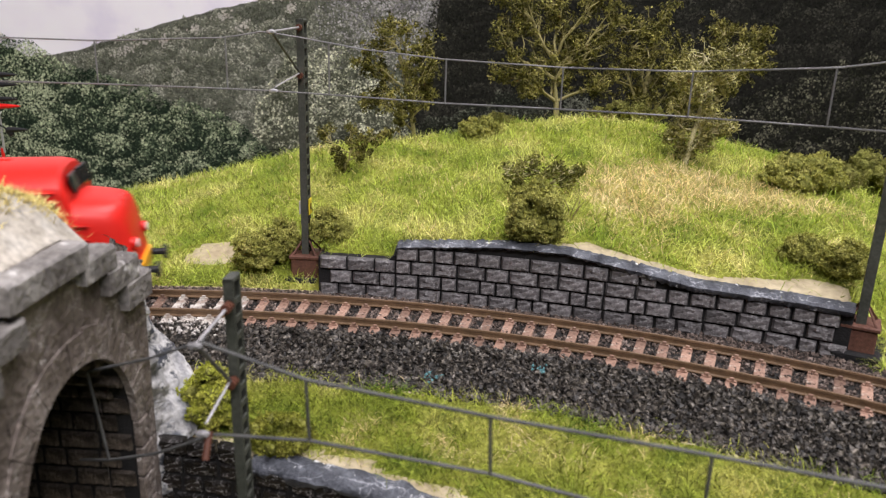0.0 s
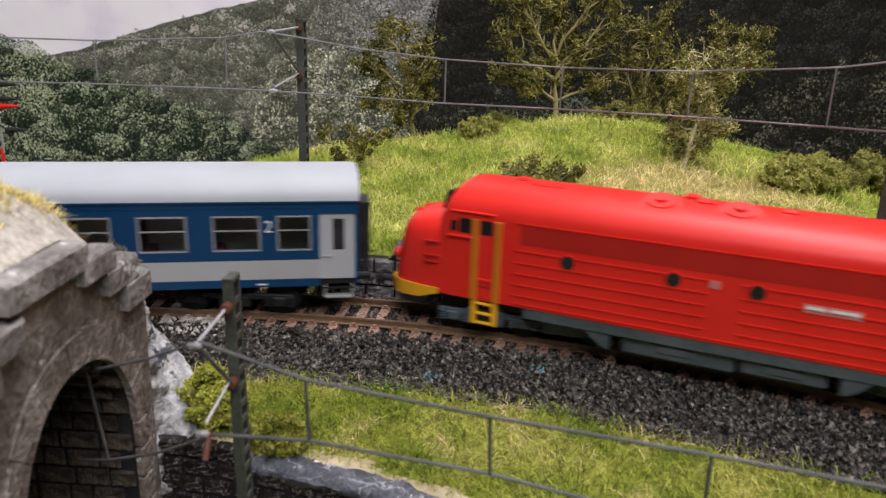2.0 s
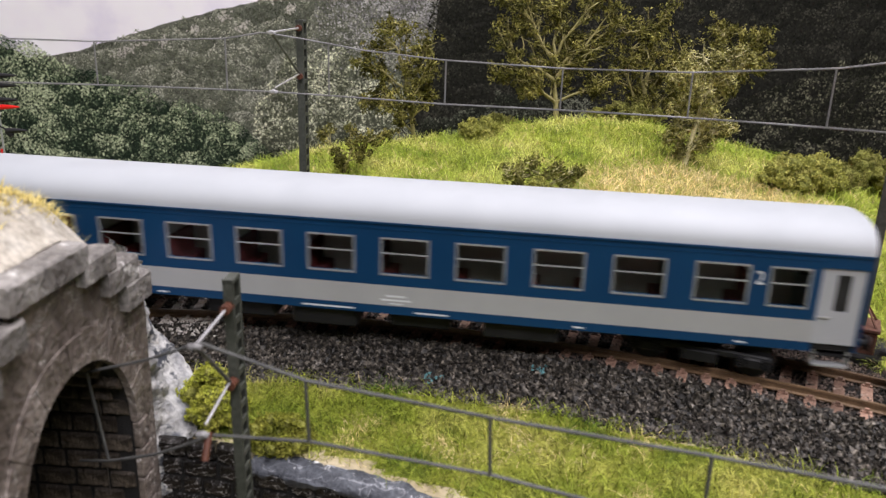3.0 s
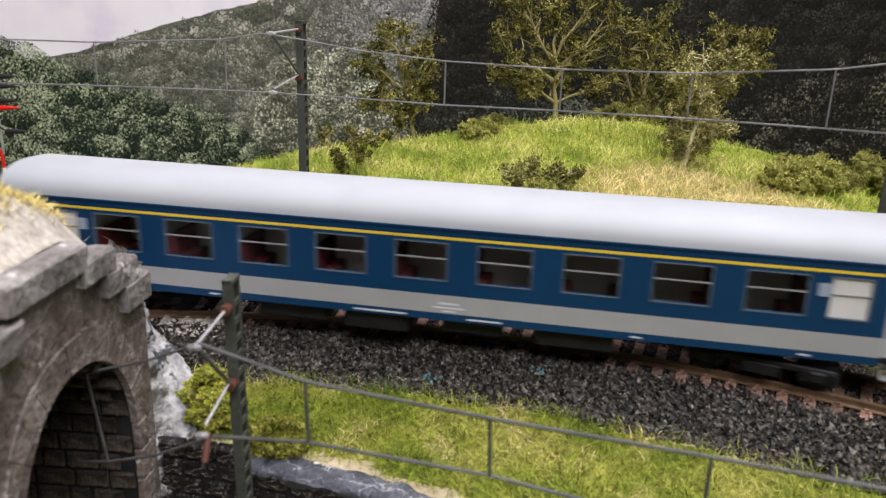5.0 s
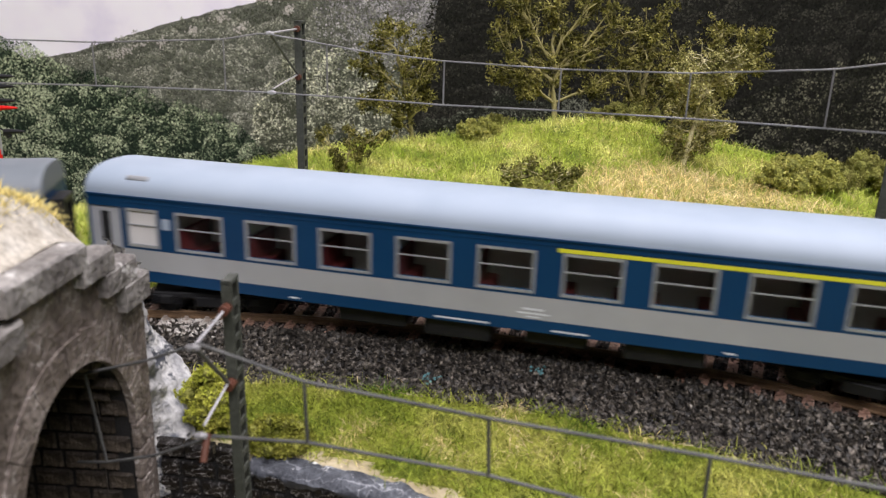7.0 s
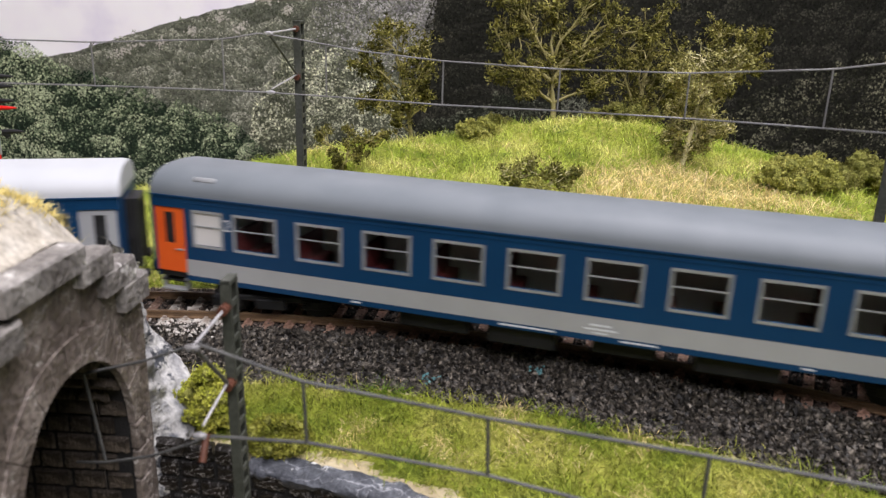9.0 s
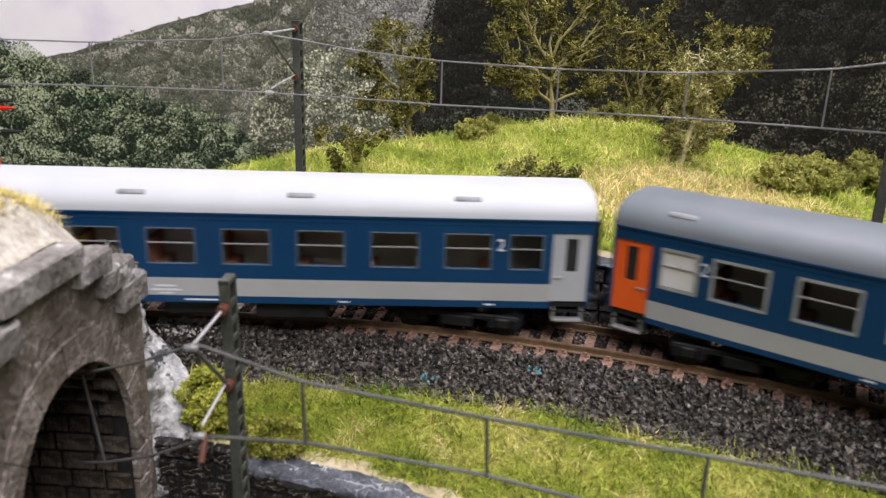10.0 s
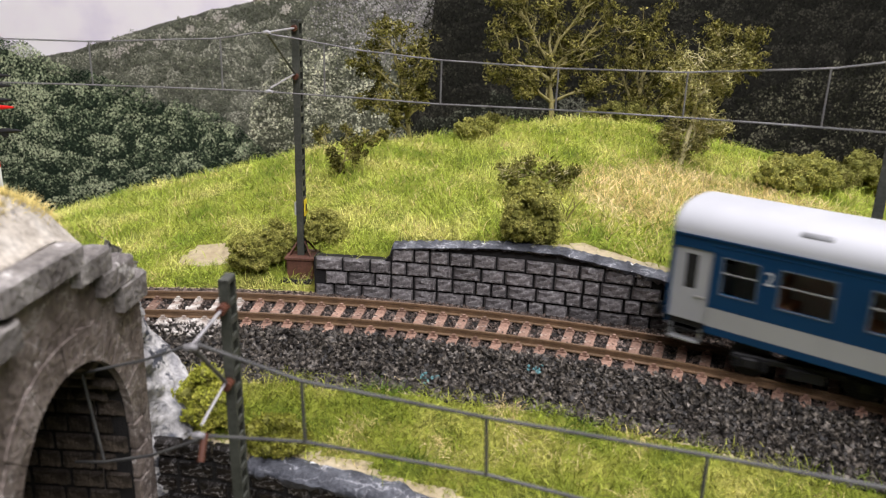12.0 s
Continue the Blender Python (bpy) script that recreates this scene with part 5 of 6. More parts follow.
def portal():
    t = thing("stone_arch_bridge", "weathered brown-grey stone arch with stepped pale coping", "bridge", at=Matrix())
    rng = random.Random(4)
    # front wall around the opening, front face rough
    cols = sorted({-0.8, 78.0, *[s[0] for s in STEPS], *np.linspace(-0.8, 78, 66).tolist(), ARCH_C - ARCH_W, ARCH_C + ARCH_W, *np.linspace(ARCH_C - ARCH_W + 0.2, ARCH_C + ARCH_W - 0.2, 36).tolist()})
    bm = bmesh.new()

    def rough_deep(a, z):
        return -0.35 * noise.noise((a * 0.35, z * 0.6, 1)) - 0.25 * noise.noise((a * 1.1, z * 1.6, 5)) + 0.2

    for a0, a1 in zip(cols, cols[1:]):
        mid = (a0 + a1) / 2
        top = next(s[2] for s in STEPS if s[0] <= mid <= s[1]) - 2.0
        inside = abs(mid - ARCH_C) < ARCH_W
        l0, l1 = (max(arch_z(a0), ARCH_Z), max(arch_z(a1), ARCH_Z)) if inside else (-57.0, -57.0)
        n = 26
        for k in range(n):
            q = [(a0, l0 + (top - l0) * k / n), (a1, l1 + (top - l1) * k / n), (a1, l1 + (top - l1) * (k + 1) / n), (a0, l0 + (top - l0) * (k + 1) / n)]
            bm.faces.new([bm.verts.new(face(a, rough_deep(a, z), z)) for a, z in q])
        # soffit and back
        if inside:
            bm.faces.new([bm.verts.new(face(a, d, z)) for a, d, z in ((a0, 0.3, l0), (a0, 1.4, l0), (a1, 1.4, l1), (a1, 0.3, l1))])
        bm.faces.new([bm.verts.new(face(a, d, z)) for a, d, z in ((a0, 9, l0), (a0, 9, top), (a1, 9, top), (a1, 9, l1))])
        bm.faces.new([bm.verts.new(face(a, d, z)) for a, d, z in ((a0, 0.2, top), (a1, 0.2, top), (a1, 9, top), (a0, 9, top))])
    for a in (-0.8, 78.0):
        bm.faces.new([bm.verts.new(face(a, d, z)) for d, z in ((0.2, -57), (9, -57), (9, 31), (0.2, 31))])
    bmesh.ops.remove_doubles(bm, verts=bm.verts, dist=2e-6)
    smooth(part("front_wall", bm, M["portal"], t, "rough brown-grey stone face"), 45)
    # ring of voussoirs, a little proud
    n = 15
    for i in range(n):
        a0, a1 = math.pi * i / n + 0.003, math.pi * (i + 1) / n - 0.003
        bm = bmesh.new()
        pts = []
        for r in (ARCH_W - 0.15, ARCH_W + 6.6 + rng.uniform(-0.5, 0.5)):
            pts.append([(ARCH_C + r * math.cos(a), ARCH_Z + r * ARCH_H / ARCH_W * math.sin(a)) for a in np.linspace(a0, a1, 4)])
        ring = pts[0] + pts[1][::-1]
        loft(bm, [[face(a, d, z) for a, z in ring] for d in (-0.25 - rng.uniform(0, 0.2), 0.5, 1.5)])
        bmesh.ops.recalc_face_normals(bm, faces=bm.faces)
        part("arch_stone", bm, M["portal"], t)
    # the legs' dressed stones below the spring line
    for side in (-1, 1):
        z = ARCH_Z - 0.3
        while z > -55:
            h = rng.uniform(6.5, 8.5)
            a0, a1 = sorted((ARCH_C + side * (ARCH_W - 0.15), ARCH_C + side * (ARCH_W + rng.uniform(4.6, 6.2))))
            bm = bmesh.new()
            mbox(bm, a0, a1, -0.6, 1.5, z - h + 0.3, z, bevel=0.4, m=FACE_M)
            part("leg_stone", bm, M["portal"], t)
            z -= h
    # stepped coping: worn slabs
    for i, (a0, a1, top, low) in enumerate(SLABS):
        bm = bmesh.new()
        na, rings = 14, []
        for k in range(na + 1):
            a = a0 + (a1 - a0) * k / na
            j = noise.noise((a * 0.7, i * 3, 0)) * 0.35
            q = noise.noise((a * 2.2, i * 5, 9)) * 0.2
            rings.append([face(a, -2.1 + q, top - low + j * 0.3), face(a, -2.2 + q, top - low * 0.5), face(a, -2.2 + j * 0.4, top - 0.5 + q), face(a, -1.7, top + 0.1 + j), face(a, 2, top + 0.3 + q),
                          face(a, 4, top - 0.2 + j), face(a, 4.5, top - 3), face(a, 0.6, top - low)])
        loft(bm, rings)
        bmesh.ops.recalc_face_normals(bm, faces=bm.faces)
        smooth(part("coping_stone", bm, M["portal_edge"], t, "pale worn coping stone"), 30)
    # barrel of the vault with courses of blocks on its far side
    bm = bmesh.new()
    prof = [(ARCH_C - ARCH_W - 0.3, -57)] + [(ARCH_C - (ARCH_W + 0.3) * math.cos(x), ARCH_Z + (ARCH_H + 0.3) * math.sin(x)) for x in np.linspace(0, math.pi, 24)] + [(ARCH_C + ARCH_W + 0.3, -57)]
    rings = [[face(a, d, z) for a, z in prof] + [face(a, d, z) for a, z in [(ARCH_C + ARCH_W + 4, -57), (ARCH_C + ARCH_W + 4, 27), (ARCH_C - ARCH_W - 4, 27), (ARCH_C - ARCH_W - 4, -57)]] for d in (1.35, 30, 62)]
    loft(bm, rings)
    bmesh.ops.recalc_face_normals(bm, faces=bm.faces)
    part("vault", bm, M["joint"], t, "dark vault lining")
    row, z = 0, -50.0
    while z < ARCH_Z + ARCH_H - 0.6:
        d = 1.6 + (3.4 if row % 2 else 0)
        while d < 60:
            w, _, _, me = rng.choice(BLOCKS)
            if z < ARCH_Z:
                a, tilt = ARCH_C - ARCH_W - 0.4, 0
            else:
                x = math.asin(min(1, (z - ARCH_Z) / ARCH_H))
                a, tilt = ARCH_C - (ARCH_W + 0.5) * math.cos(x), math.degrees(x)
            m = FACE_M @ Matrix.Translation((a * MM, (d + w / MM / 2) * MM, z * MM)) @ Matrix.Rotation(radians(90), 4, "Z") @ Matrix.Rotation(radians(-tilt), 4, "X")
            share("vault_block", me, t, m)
            d += w / MM
        z += 5.2 if z < ARCH_Z else 4.4
        row += 1
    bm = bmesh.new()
    # added dark plate closing the vault, in place of the tunnel's deep shade
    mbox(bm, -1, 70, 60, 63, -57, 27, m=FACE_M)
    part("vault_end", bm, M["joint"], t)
    # earth on top of the bridge
    verts, faces = [], []
    na, nd = 66, 40
    for i in range(na + 1):
        for k in range(nd + 1):
            a, d = -0.3 + 99 * i / na, 3.5 + 70 * k / nd
            d = min(d, 3.5 + 70 * k / nd * (0.35 + 0.65 * smoothstep(4, 30, a)))
            z = top_of_bank(a, d) + 0.5 * noise.noise((a * 0.2, d * 0.2, 0)) + 0.3 * noise.noise((a * 0.8, d * 0.8, 2))
            verts.append(face(a, d, z))
    for i in range(na):
        for k in range(nd):
            v = i * (nd + 1) + k
            faces.append((v, v + 1, v + nd + 2, v + nd + 1))
    # skirt down to the board
    rim = [i * (nd + 1) for i in range(na + 1)] + [na * (nd + 1) + k for k in range(1, nd + 1)] + [i * (nd + 1) + nd for i in range(na - 1, -1, -1)] + list(range(nd - 1, 0, -1))
    low = {}
    for r in rim:
        low[r] = len(verts)
        verts.append(Vector((verts[r].x, verts[r].y, 0.026)))
    for i, r in enumerate(rim):
        q = rim[(i + 1) % len(rim)]
        faces.append((q, r, low[r], low[q]))
    sheet("earth_fill", verts, faces, M["pale_plaster"], t, "sand-coloured plaster fill", smooth=True)
    # plaster wing between the arch and the ballast
    rows = [(34, (-0.0775, 0.1830)), (26, (-0.0800, 0.1880)), (16, (-0.0805, 0.1925)), (8, (-0.0795, 0.1960)), (3, (-0.0770, 0.1985)), (-2, (-0.0730, 0.1985)), (-7, (-0.0685, 0.1950)), (-12, (-0.0660, 0.1875)), (-17, (-0.0665, 0.1810)), (-30, (-0.068, 0.178)), (-56, (-0.068, 0.178))]
    verts, faces, n = [], [], 12
    zs = np.linspace(34, -56, 60)
    for z in zs:
        ox = np.interp(-z, [-r[0] for r in rows], [r[1][0] for r in rows])
        oy = np.interp(-z, [-r[0] for r in rows], [r[1][1] for r in rows])
        e = face(-0.6, 0.6, z)
        far = Vector((ox - 0.016, oy + 0.02, z * MM))
        for k in range(n * 2 + 1):
            u = k / n
            p = e.lerp(Vector((ox, oy, z * MM)), u) if u <= 1 else Vector((ox, oy, z * MM)).lerp(far, u - 1)
            d = 2.6 * noise.noise((u * 2.2, z * 0.16, 0)) + 2.2 * noise.noise((u * 6, z * 0.4, 4)) + 0.9 * noise.noise((u * 14, z * 0.9, 7))
            verts.append(p + FACE_N * (d * MM * (0.25 if k == 0 else 1)))
    for i in range(len(zs) - 1):
        for k in range(n * 2):
            v = i * (2 * n + 1) + k
            faces.append((v, v + 1, v + 2 * n + 2, v + 2 * n + 1))
    sheet("plaster_wing", verts, faces, M["plaster"], t, "white and grey plaster rock", smooth=True)


portal()


def signal():
    """Colour-light signal with long hoods, far behind the track."""
    t = thing("signal_mast", "dark signal with long hooded lamps on a red and white post", "signal", at=Matrix.Translation((-0.1975, 0.335, -0.006)))
    for z0, z1, key, words in ((-0.008, 0.020, "red_lamp", "red post section"), (0.020, 0.030, "white", "white post section"), (0.030, 0.038, "red_lamp", "red post section")):
        bm = bmesh.new()
        rod(bm, (0.0004, 0, z0), (0.0004, 0, z1), 0.0007, 10)
        part("post_section", bm, M[key], t, words)
    for x in (-0.0012, 0.0012):
        bm = bmesh.new()
        box(bm, x - 0.0003, x + 0.0003, -0.0004, 0.0004, 0.036, 0.052)
        part("lattice_upright", bm, M["coach_grey"], t)
    for k in range(5):
        bm = bmesh.new()
        rod(bm, (-0.0012, 0, 0.037 + 0.003 * k), (0.0012, 0, 0.040 + 0.003 * k), 0.0002, 5)
        part("lattice_brace", bm, M["coach_grey"], t)
    bm = bmesh.new()
    box(bm, -0.0046, 0.0022, -0.0010, 0.0010, 0.0520, 0.0735, 0.0009)
    part("lamp_board", bm, M["black"], t)
    for z, x0, x1, key in ((0.0700, 0.001, 0.0122, "black"), (0.0658, 0.001, 0.0118, "black"), (0.0596, 0.001, 0.0112, "black"), (0.0566, 0.001, 0.0116, "red_lamp"), (0.0464, 0.0048, 0.0136, "black")):
        bm = bmesh.new()
        rings = []
        for k in range(8):
            u = k / 7
            r = 0.0015 * (1 - u) ** 0.6 + 0.0002
            rings.append([Vector((x0 + (x1 - x0) * u, -0.0014 + r * math.cos(a), z + 0.0009 * (1 - (1 - u) ** 2) * 0.4 + r * 0.8 * math.sin(a))) for a in np.linspace(0, 2 * math.pi, 12, endpoint=False)])
        loft(bm, rings)
        smooth(part("lamp_hood", bm, M[key], t, "red hood" if key == "red_lamp" else ""), 50)
    bm = bmesh.new()
    rod(bm, (0.0050, -0.0014, 0.0464), (0.0066, -0.0014, 0.0440), 0.0017, 12, 0.0011)
    part("lower_lamp", bm, M["black"], t)
    bm = bmesh.new()
    rod(bm, (0.0, -0.0006, 0.0490), (0.0052, -0.0012, 0.0462), 0.0004, 6)
    part("lamp_bracket", bm, M["black"], t)
    bm = bmesh.new()
    tube(bm, [(-0.001, -0.002, 0.0725), (0.0012, -0.0026, 0.0735), (0.0022, -0.0026, 0.0710), (0.0006, -0.0026, 0.0665), (0.0022, -0.0026, 0.0620), (0.0008, -0.0026, 0.0570), (0.0026, -0.0026, 0.0525), (0.0034, -0.002, 0.0545)], 0.00032, 6)
    part("cable", bm, M["white"], t, "white curled cable")


signal()


# ---- plants ----
M["bush"] = leaf_mat("olive_bush_leaf", [(0.23, 0.24, 0.05), (0.39, 0.385, 0.095), (0.55, 0.52, 0.17)], 160, 0.8, 0.4)
M["lime_bush"] = leaf_mat("moss_green_bush_leaf", [(0.22, 0.25, 0.028), (0.36, 0.375, 0.05), (0.50, 0.48, 0.10)], 160, 0.8, 0.4)
M["moss_bush"] = leaf_mat("deep_moss_bush_leaf", [(0.12, 0.135, 0.016), (0.21, 0.215, 0.03), (0.32, 0.30, 0.06)], 160, 0.85, 0.4)
M["dark_leaf"] = leaf_mat("dark_olive_leaf", [(0.10, 0.105, 0.022), (0.19, 0.185, 0.048), (0.30, 0.28, 0.10)], 120, 0.9, 0.5)
M["tree_leaf"] = leaf_mat("golden_olive_leaf", [(0.048, 0.050, 0.010), (0.15, 0.14, 0.031), (0.34, 0.305, 0.092)], 110, 0.75, 0.8)
M["pale_leaf"] = leaf_mat("pale_olive_leaf", [(0.10, 0.097, 0.026), (0.29, 0.272, 0.088), (0.60, 0.55, 0.25)], 150, 0.75, 0.68)
M["pale_twig"] = stuff_mat("pale_dry_twig", [(0.50, 0.45, 0.24), (0.74, 0.68, 0.42)], 300, 0.85, 0.4, fine=0.3)
M["bush_core"] = stuff_mat("bush_core", [(0.12, 0.125, 0.026), (0.26, 0.26, 0.06)], 300, 0.95, 1.0, fine=0.4)


def leaves_mesh(name, centres, size, material, parent, rng, label="", stretch=1.5):
    """Small folded leaves, one for each centre."""
    n = len(centres)
    c = np.array(centres, float)
    u = rng.normal(size=(n, 3))
    u /= np.linalg.norm(u, axis=1)[:, None]
    w = rng.normal(size=(n, 3))
    w -= (w * u).sum(1)[:, None] * u
    w /= np.linalg.norm(w, axis=1)[:, None]
    k = np.cross(u, w)
    s = rng.uniform(size[0], size[1], (n, 1))
    v = np.stack([c - u * s * stretch, c + w * s * 0.7 + k * s * 0.25, c + u * s * stretch, c - w * s * 0.7 + k * s * 0.25], 1).reshape(-1, 3)
    i = 4 * np.arange(n)[:, None]
    f = np.concatenate([i + np.array([[0, 1, 2]]), i + np.array([[0, 2, 3]])], 1).reshape(-1, 3)
    ob = sheet(name, v.tolist(), f.tolist(), material, parent, label)
    return tagged(ob, kind="stuff")


def bush(label, at, rx, ry, rz, count, key, seed, size=(0.0002, 0.00042), twigs=0, core=True):
    """A foam bush: a lumpy core under a coat of small leaves gathered in tufts; at is the middle of its foot."""
    t = thing("bush", label, "bush", "bushes", Matrix.Translation(at))
    rng = np.random.default_rng(seed)
    lumps = []
    for _ in range(95):
        d = rng.normal(size=3)
        d /= np.linalg.norm(d)
        d[2] = abs(d[2]) * 1.1
        lumps.append((np.array([d[0] * rx, d[1] * ry, rz * 0.35 + d[2] * rz * 0.75]) * rng.uniform(0.3, 1.0) ** 0.55, rng.uniform(0.12, 0.26) * min(rx, rz)))
    bm = bmesh.new()
    for c, r in lumps:
        bmesh.ops.create_icosphere(bm, subdivisions=2, radius=r * 0.80, matrix=Matrix.Translation(c))
    for v in bm.verts:
        v.co += v.normal * 0.0012 * noise.noise(v.co * 700) + v.normal * 0.0005 * noise.noise(v.co * 1900)
    if core:
        part("core", bm, M["bush_core"], t)
    else:
        bm.free()
    pts = []
    tufts = []
    for _ in range(count // 4):
        c, r = lumps[rng.integers(len(lumps))]
        d = rng.normal(size=3)
        d /= np.linalg.norm(d)
        d[2] = d[2] * 0.8 + 0.25
        tufts.append(c + d * r * rng.uniform(0.85, 1.3))
    for c in tufts:
        for _ in range(14):
            pts.append(c + rng.normal(size=3) * 0.00042)
    pts = [p for p in pts if p[2] > -0.002]
    leaves_mesh("foliage", pts, size, M[key], t, rng)
    for _ in range(twigs):
        d = rng.normal(size=3)
        d[2] = abs(d[2]) + 0.4
        d /= np.linalg.norm(d)
        p0 = np.array([0, 0, rz * 0.2])
        p1 = p0 + d * np.array([rx, ry, rz]) * 0.7
        p2 = p1 + (d + rng.normal(size=3) * 0.5) * min(rx, rz) * 0.55
        bm = bmesh.new()
        tube(bm, [p0, p1, p2], [0.0004, 0.0003, 0.00015], 5)
        part("twig", bm, M["bark"], t)
    return t


def shaped_tree(kind, label, at, clumps, key, seed, depth=7.0, leaf=(0.0004, 0.0009), tufts=60, per_tuft=20, girth=1.5, twigs=9, wood="bark", trunk_to=0.55, group="trees on the hill"):
    """A wire-and-flock plant: a crooked trunk, a limb to each clump (x, z, radius in mm), twigs and tufts of leaves in the clumps."""
    t = thing(kind, label, kind, group, Matrix.Translation(at))
    rng = np.random.default_rng(seed)
    top = max(c[1] for c in clumps)
    mean_x = sum(c[0] for c in clumps) / len(clumps)
    spine = [np.array([mean_x * u ** 1.3 + rng.normal() * 0.9 * u, rng.normal() * 0.8 * u, top * trunk_to * u - 1.5 * (1 - u)]) for u in np.linspace(0, 1, 8)]
    bm = bmesh.new()
    tube(bm, [Vector(p) * MM for p in spine], [girth * MM * (1 - 0.55 * k / 7) for k in range(8)], 8)
    smooth(part("trunk", bm, M[wood], t, "pale crooked trunk"), 60)
    fine = bmesh.new()
    leaves = []
    for cx, cz, r in clumps:
        c = np.array([cx, rng.uniform(-depth, depth), cz])
        root = spine[int(np.clip(round(7 * (cz - r) / max(1, top * trunk_to) * 0.75), 1, 7))]
        bend = (root + c) / 2 + rng.normal(size=3) * r * 0.35
        path = [root, (root + bend) / 2 + rng.normal(size=3) * r * 0.16, bend, (bend + c) / 2 + rng.normal(size=3) * r * 0.2, c]
        bm = bmesh.new()
        tube(bm, [Vector(p) * MM for p in path], [girth * MM * q for q in (0.5, 0.42, 0.36, 0.28, 0.18)], 6)
        smooth(part("limb", bm, M[wood], t), 60)
        ends = []
        for _ in range(twigs):
            p0 = path[rng.integers(2, 5)]
            d = rng.normal(size=3)
            d /= np.linalg.norm(d)
            end = c + d * r * rng.uniform(0.6, 1.1)
            mid = (p0 + end) / 2 + rng.normal(size=3) * r * 0.22
            tube(fine, [Vector(p) * MM for p in (p0, mid, end)], [girth * MM * q for q in (0.22, 0.17, 0.09)], 4)
            ends += [end, mid, (mid + end) / 2]
        for _ in range(tufts):
            e = ends[rng.integers(len(ends))] + rng.normal(size=3) * r * 0.20
            for _ in range(per_tuft):
                leaves.append((e + rng.normal(size=3) * (0.55 + 0.05 * r)) * MM)
    part("branchwork", fine, M[wood], t, "thin pale twigs")
    leaves_mesh("crown", leaves, leaf, M[key], t, rng, "loose flocked foliage")
    return t


def foot(x, y):
    """Height of the land under a place behind the track."""
    a = math.atan2(x - CX, y - CY)
    a = min(max(a, S_IN / RAD), S_OUT / RAD)
    off = (x - CX) * math.sin(a) + (y - CY) * math.cos(a) - RAD
    s = a * RAD + ((x - CX) * math.cos(a) - (y - CY) * math.sin(a) if abs(a - S_IN / RAD) < 1e-9 or abs(a - S_OUT / RAD) < 1e-9 else 0)
    return land(s, off)


def on_land(x, y, dz=0.0):
    return (x, y, foot(x, y) + dz)


def plants():
    bush("moss-green rounded bush beside the white plaster rock", on_land(-0.0625, 0.1890, -0.0005), 0.0085, 0.0075, 0.0150, 6500, "lime_bush", 1)
    bush("low olive bush above the lower stone wall", on_land(-0.0420, 0.1800, -0.0005), 0.0085, 0.0060, 0.0085, 5000, "moss_bush", 2)
    bush("olive bush beside the mast's foot", on_land(-0.0725, 0.2830, -0.0005), 0.0095, 0.008, 0.0150, 6500, "bush", 3)
    bush("small olive bush beside the mast's foot", on_land(-0.0630, 0.2875, -0.0005), 0.0075, 0.006, 0.0160, 4500, "bush", 13)
    bush("small olive bush behind the mast", on_land(-0.0440, 0.2840, -0.0005), 0.0080, 0.006, 0.0130, 4500, "bush", 4)
    bush("tall olive bush hanging over the stone wall's coping", (0.0325, 0.2640, 0.0140), 0.0105, 0.008, 0.0235, 9000, "bush", 5)
    bush("olive bush on the slope by the end of the wall", on_land(0.1375, 0.2480, -0.001), 0.0080, 0.008, 0.0120, 6000, "bush", 7)
    bush("olive bush on the slope by the end of the wall", on_land(0.1290, 0.2600, -0.001), 0.0085, 0.007, 0.0090, 4500, "bush", 17)
    bush("wide olive bush on the shoulder of the hill", on_land(0.1620, 0.3420, -0.002), 0.0190, 0.010, 0.0150, 9000, "bush", 8)
    bush("low olive bush behind the shoulder of the hill", on_land(0.1820, 0.3560, -0.001), 0.0150, 0.010, 0.0110, 5000, "dark_leaf", 18)
    bush("dark bush at the edge of the wood", on_land(0.2080, 0.3700, -0.001), 0.0160, 0.010, 0.0160, 5000, "dark_leaf", 9)
    bush("small olive bush on the hill's crest", on_land(0.0185, 0.4080, -0.001), 0.0120, 0.008, 0.0085, 4000, "bush", 10)
    bush("dark olive bush on the hill's crest", on_land(0.1000, 0.4250, -0.001), 0.0220, 0.010, 0.0100, 6000, "dark_leaf", 11)
    bush("dark olive bush on the hill's crest", on_land(0.0300, 0.4350, -0.001), 0.0160, 0.010, 0.0100, 4500, "dark_leaf", 12)
    shaped_tree("tree", "slender golden-olive tree with a pale trunk on the crest", on_land(-0.0177, 0.4300, -0.001),
                [(-22.6, 59, 9.2), (-10.4, 64.4, 7.9), (4.1, 55.4, 7.9), (-30.3, 44.9, 6.6), (-22.5, 38.2, 7.2), (-4.9, 43.2, 9.2), (8.5, 42.1, 6.6), (-17.7, 26.1, 9.2), (-0.5, 28.2, 8.5), (-27.1, 24.3, 5.9), (7.3, 28.4, 5.9), (-6.6, 17.6, 5.9)],
                "tree_leaf", 21, tufts=44, leaf=(0.0003, 0.0008), girth=1.3, trunk_to=0.85)
    shaped_tree("tree", "large golden-olive tree with crooked pale limbs", on_land(0.0634, 0.4450, -0.001),
                [(-30.8, 53.1, 11.5), (-29.3, 37.2, 10.2), (-18.7, 61, 10.2), (-14.2, 41.4, 12.2), (0.7, 54.1, 10.9), (5.5, 33.3, 9.5), (17, 47.9, 11.5), (22.5, 29.5, 8.1), (-19.8, 28.2, 8.1), (26.8, 61.5, 10.2), (-5.1, 68.9, 11.5), (-26, 74, 11), (18, 76, 11)],
                "tree_leaf", 22, tufts=78, per_tuft=18, leaf=(0.0003, 0.0008), girth=2.0, twigs=12)
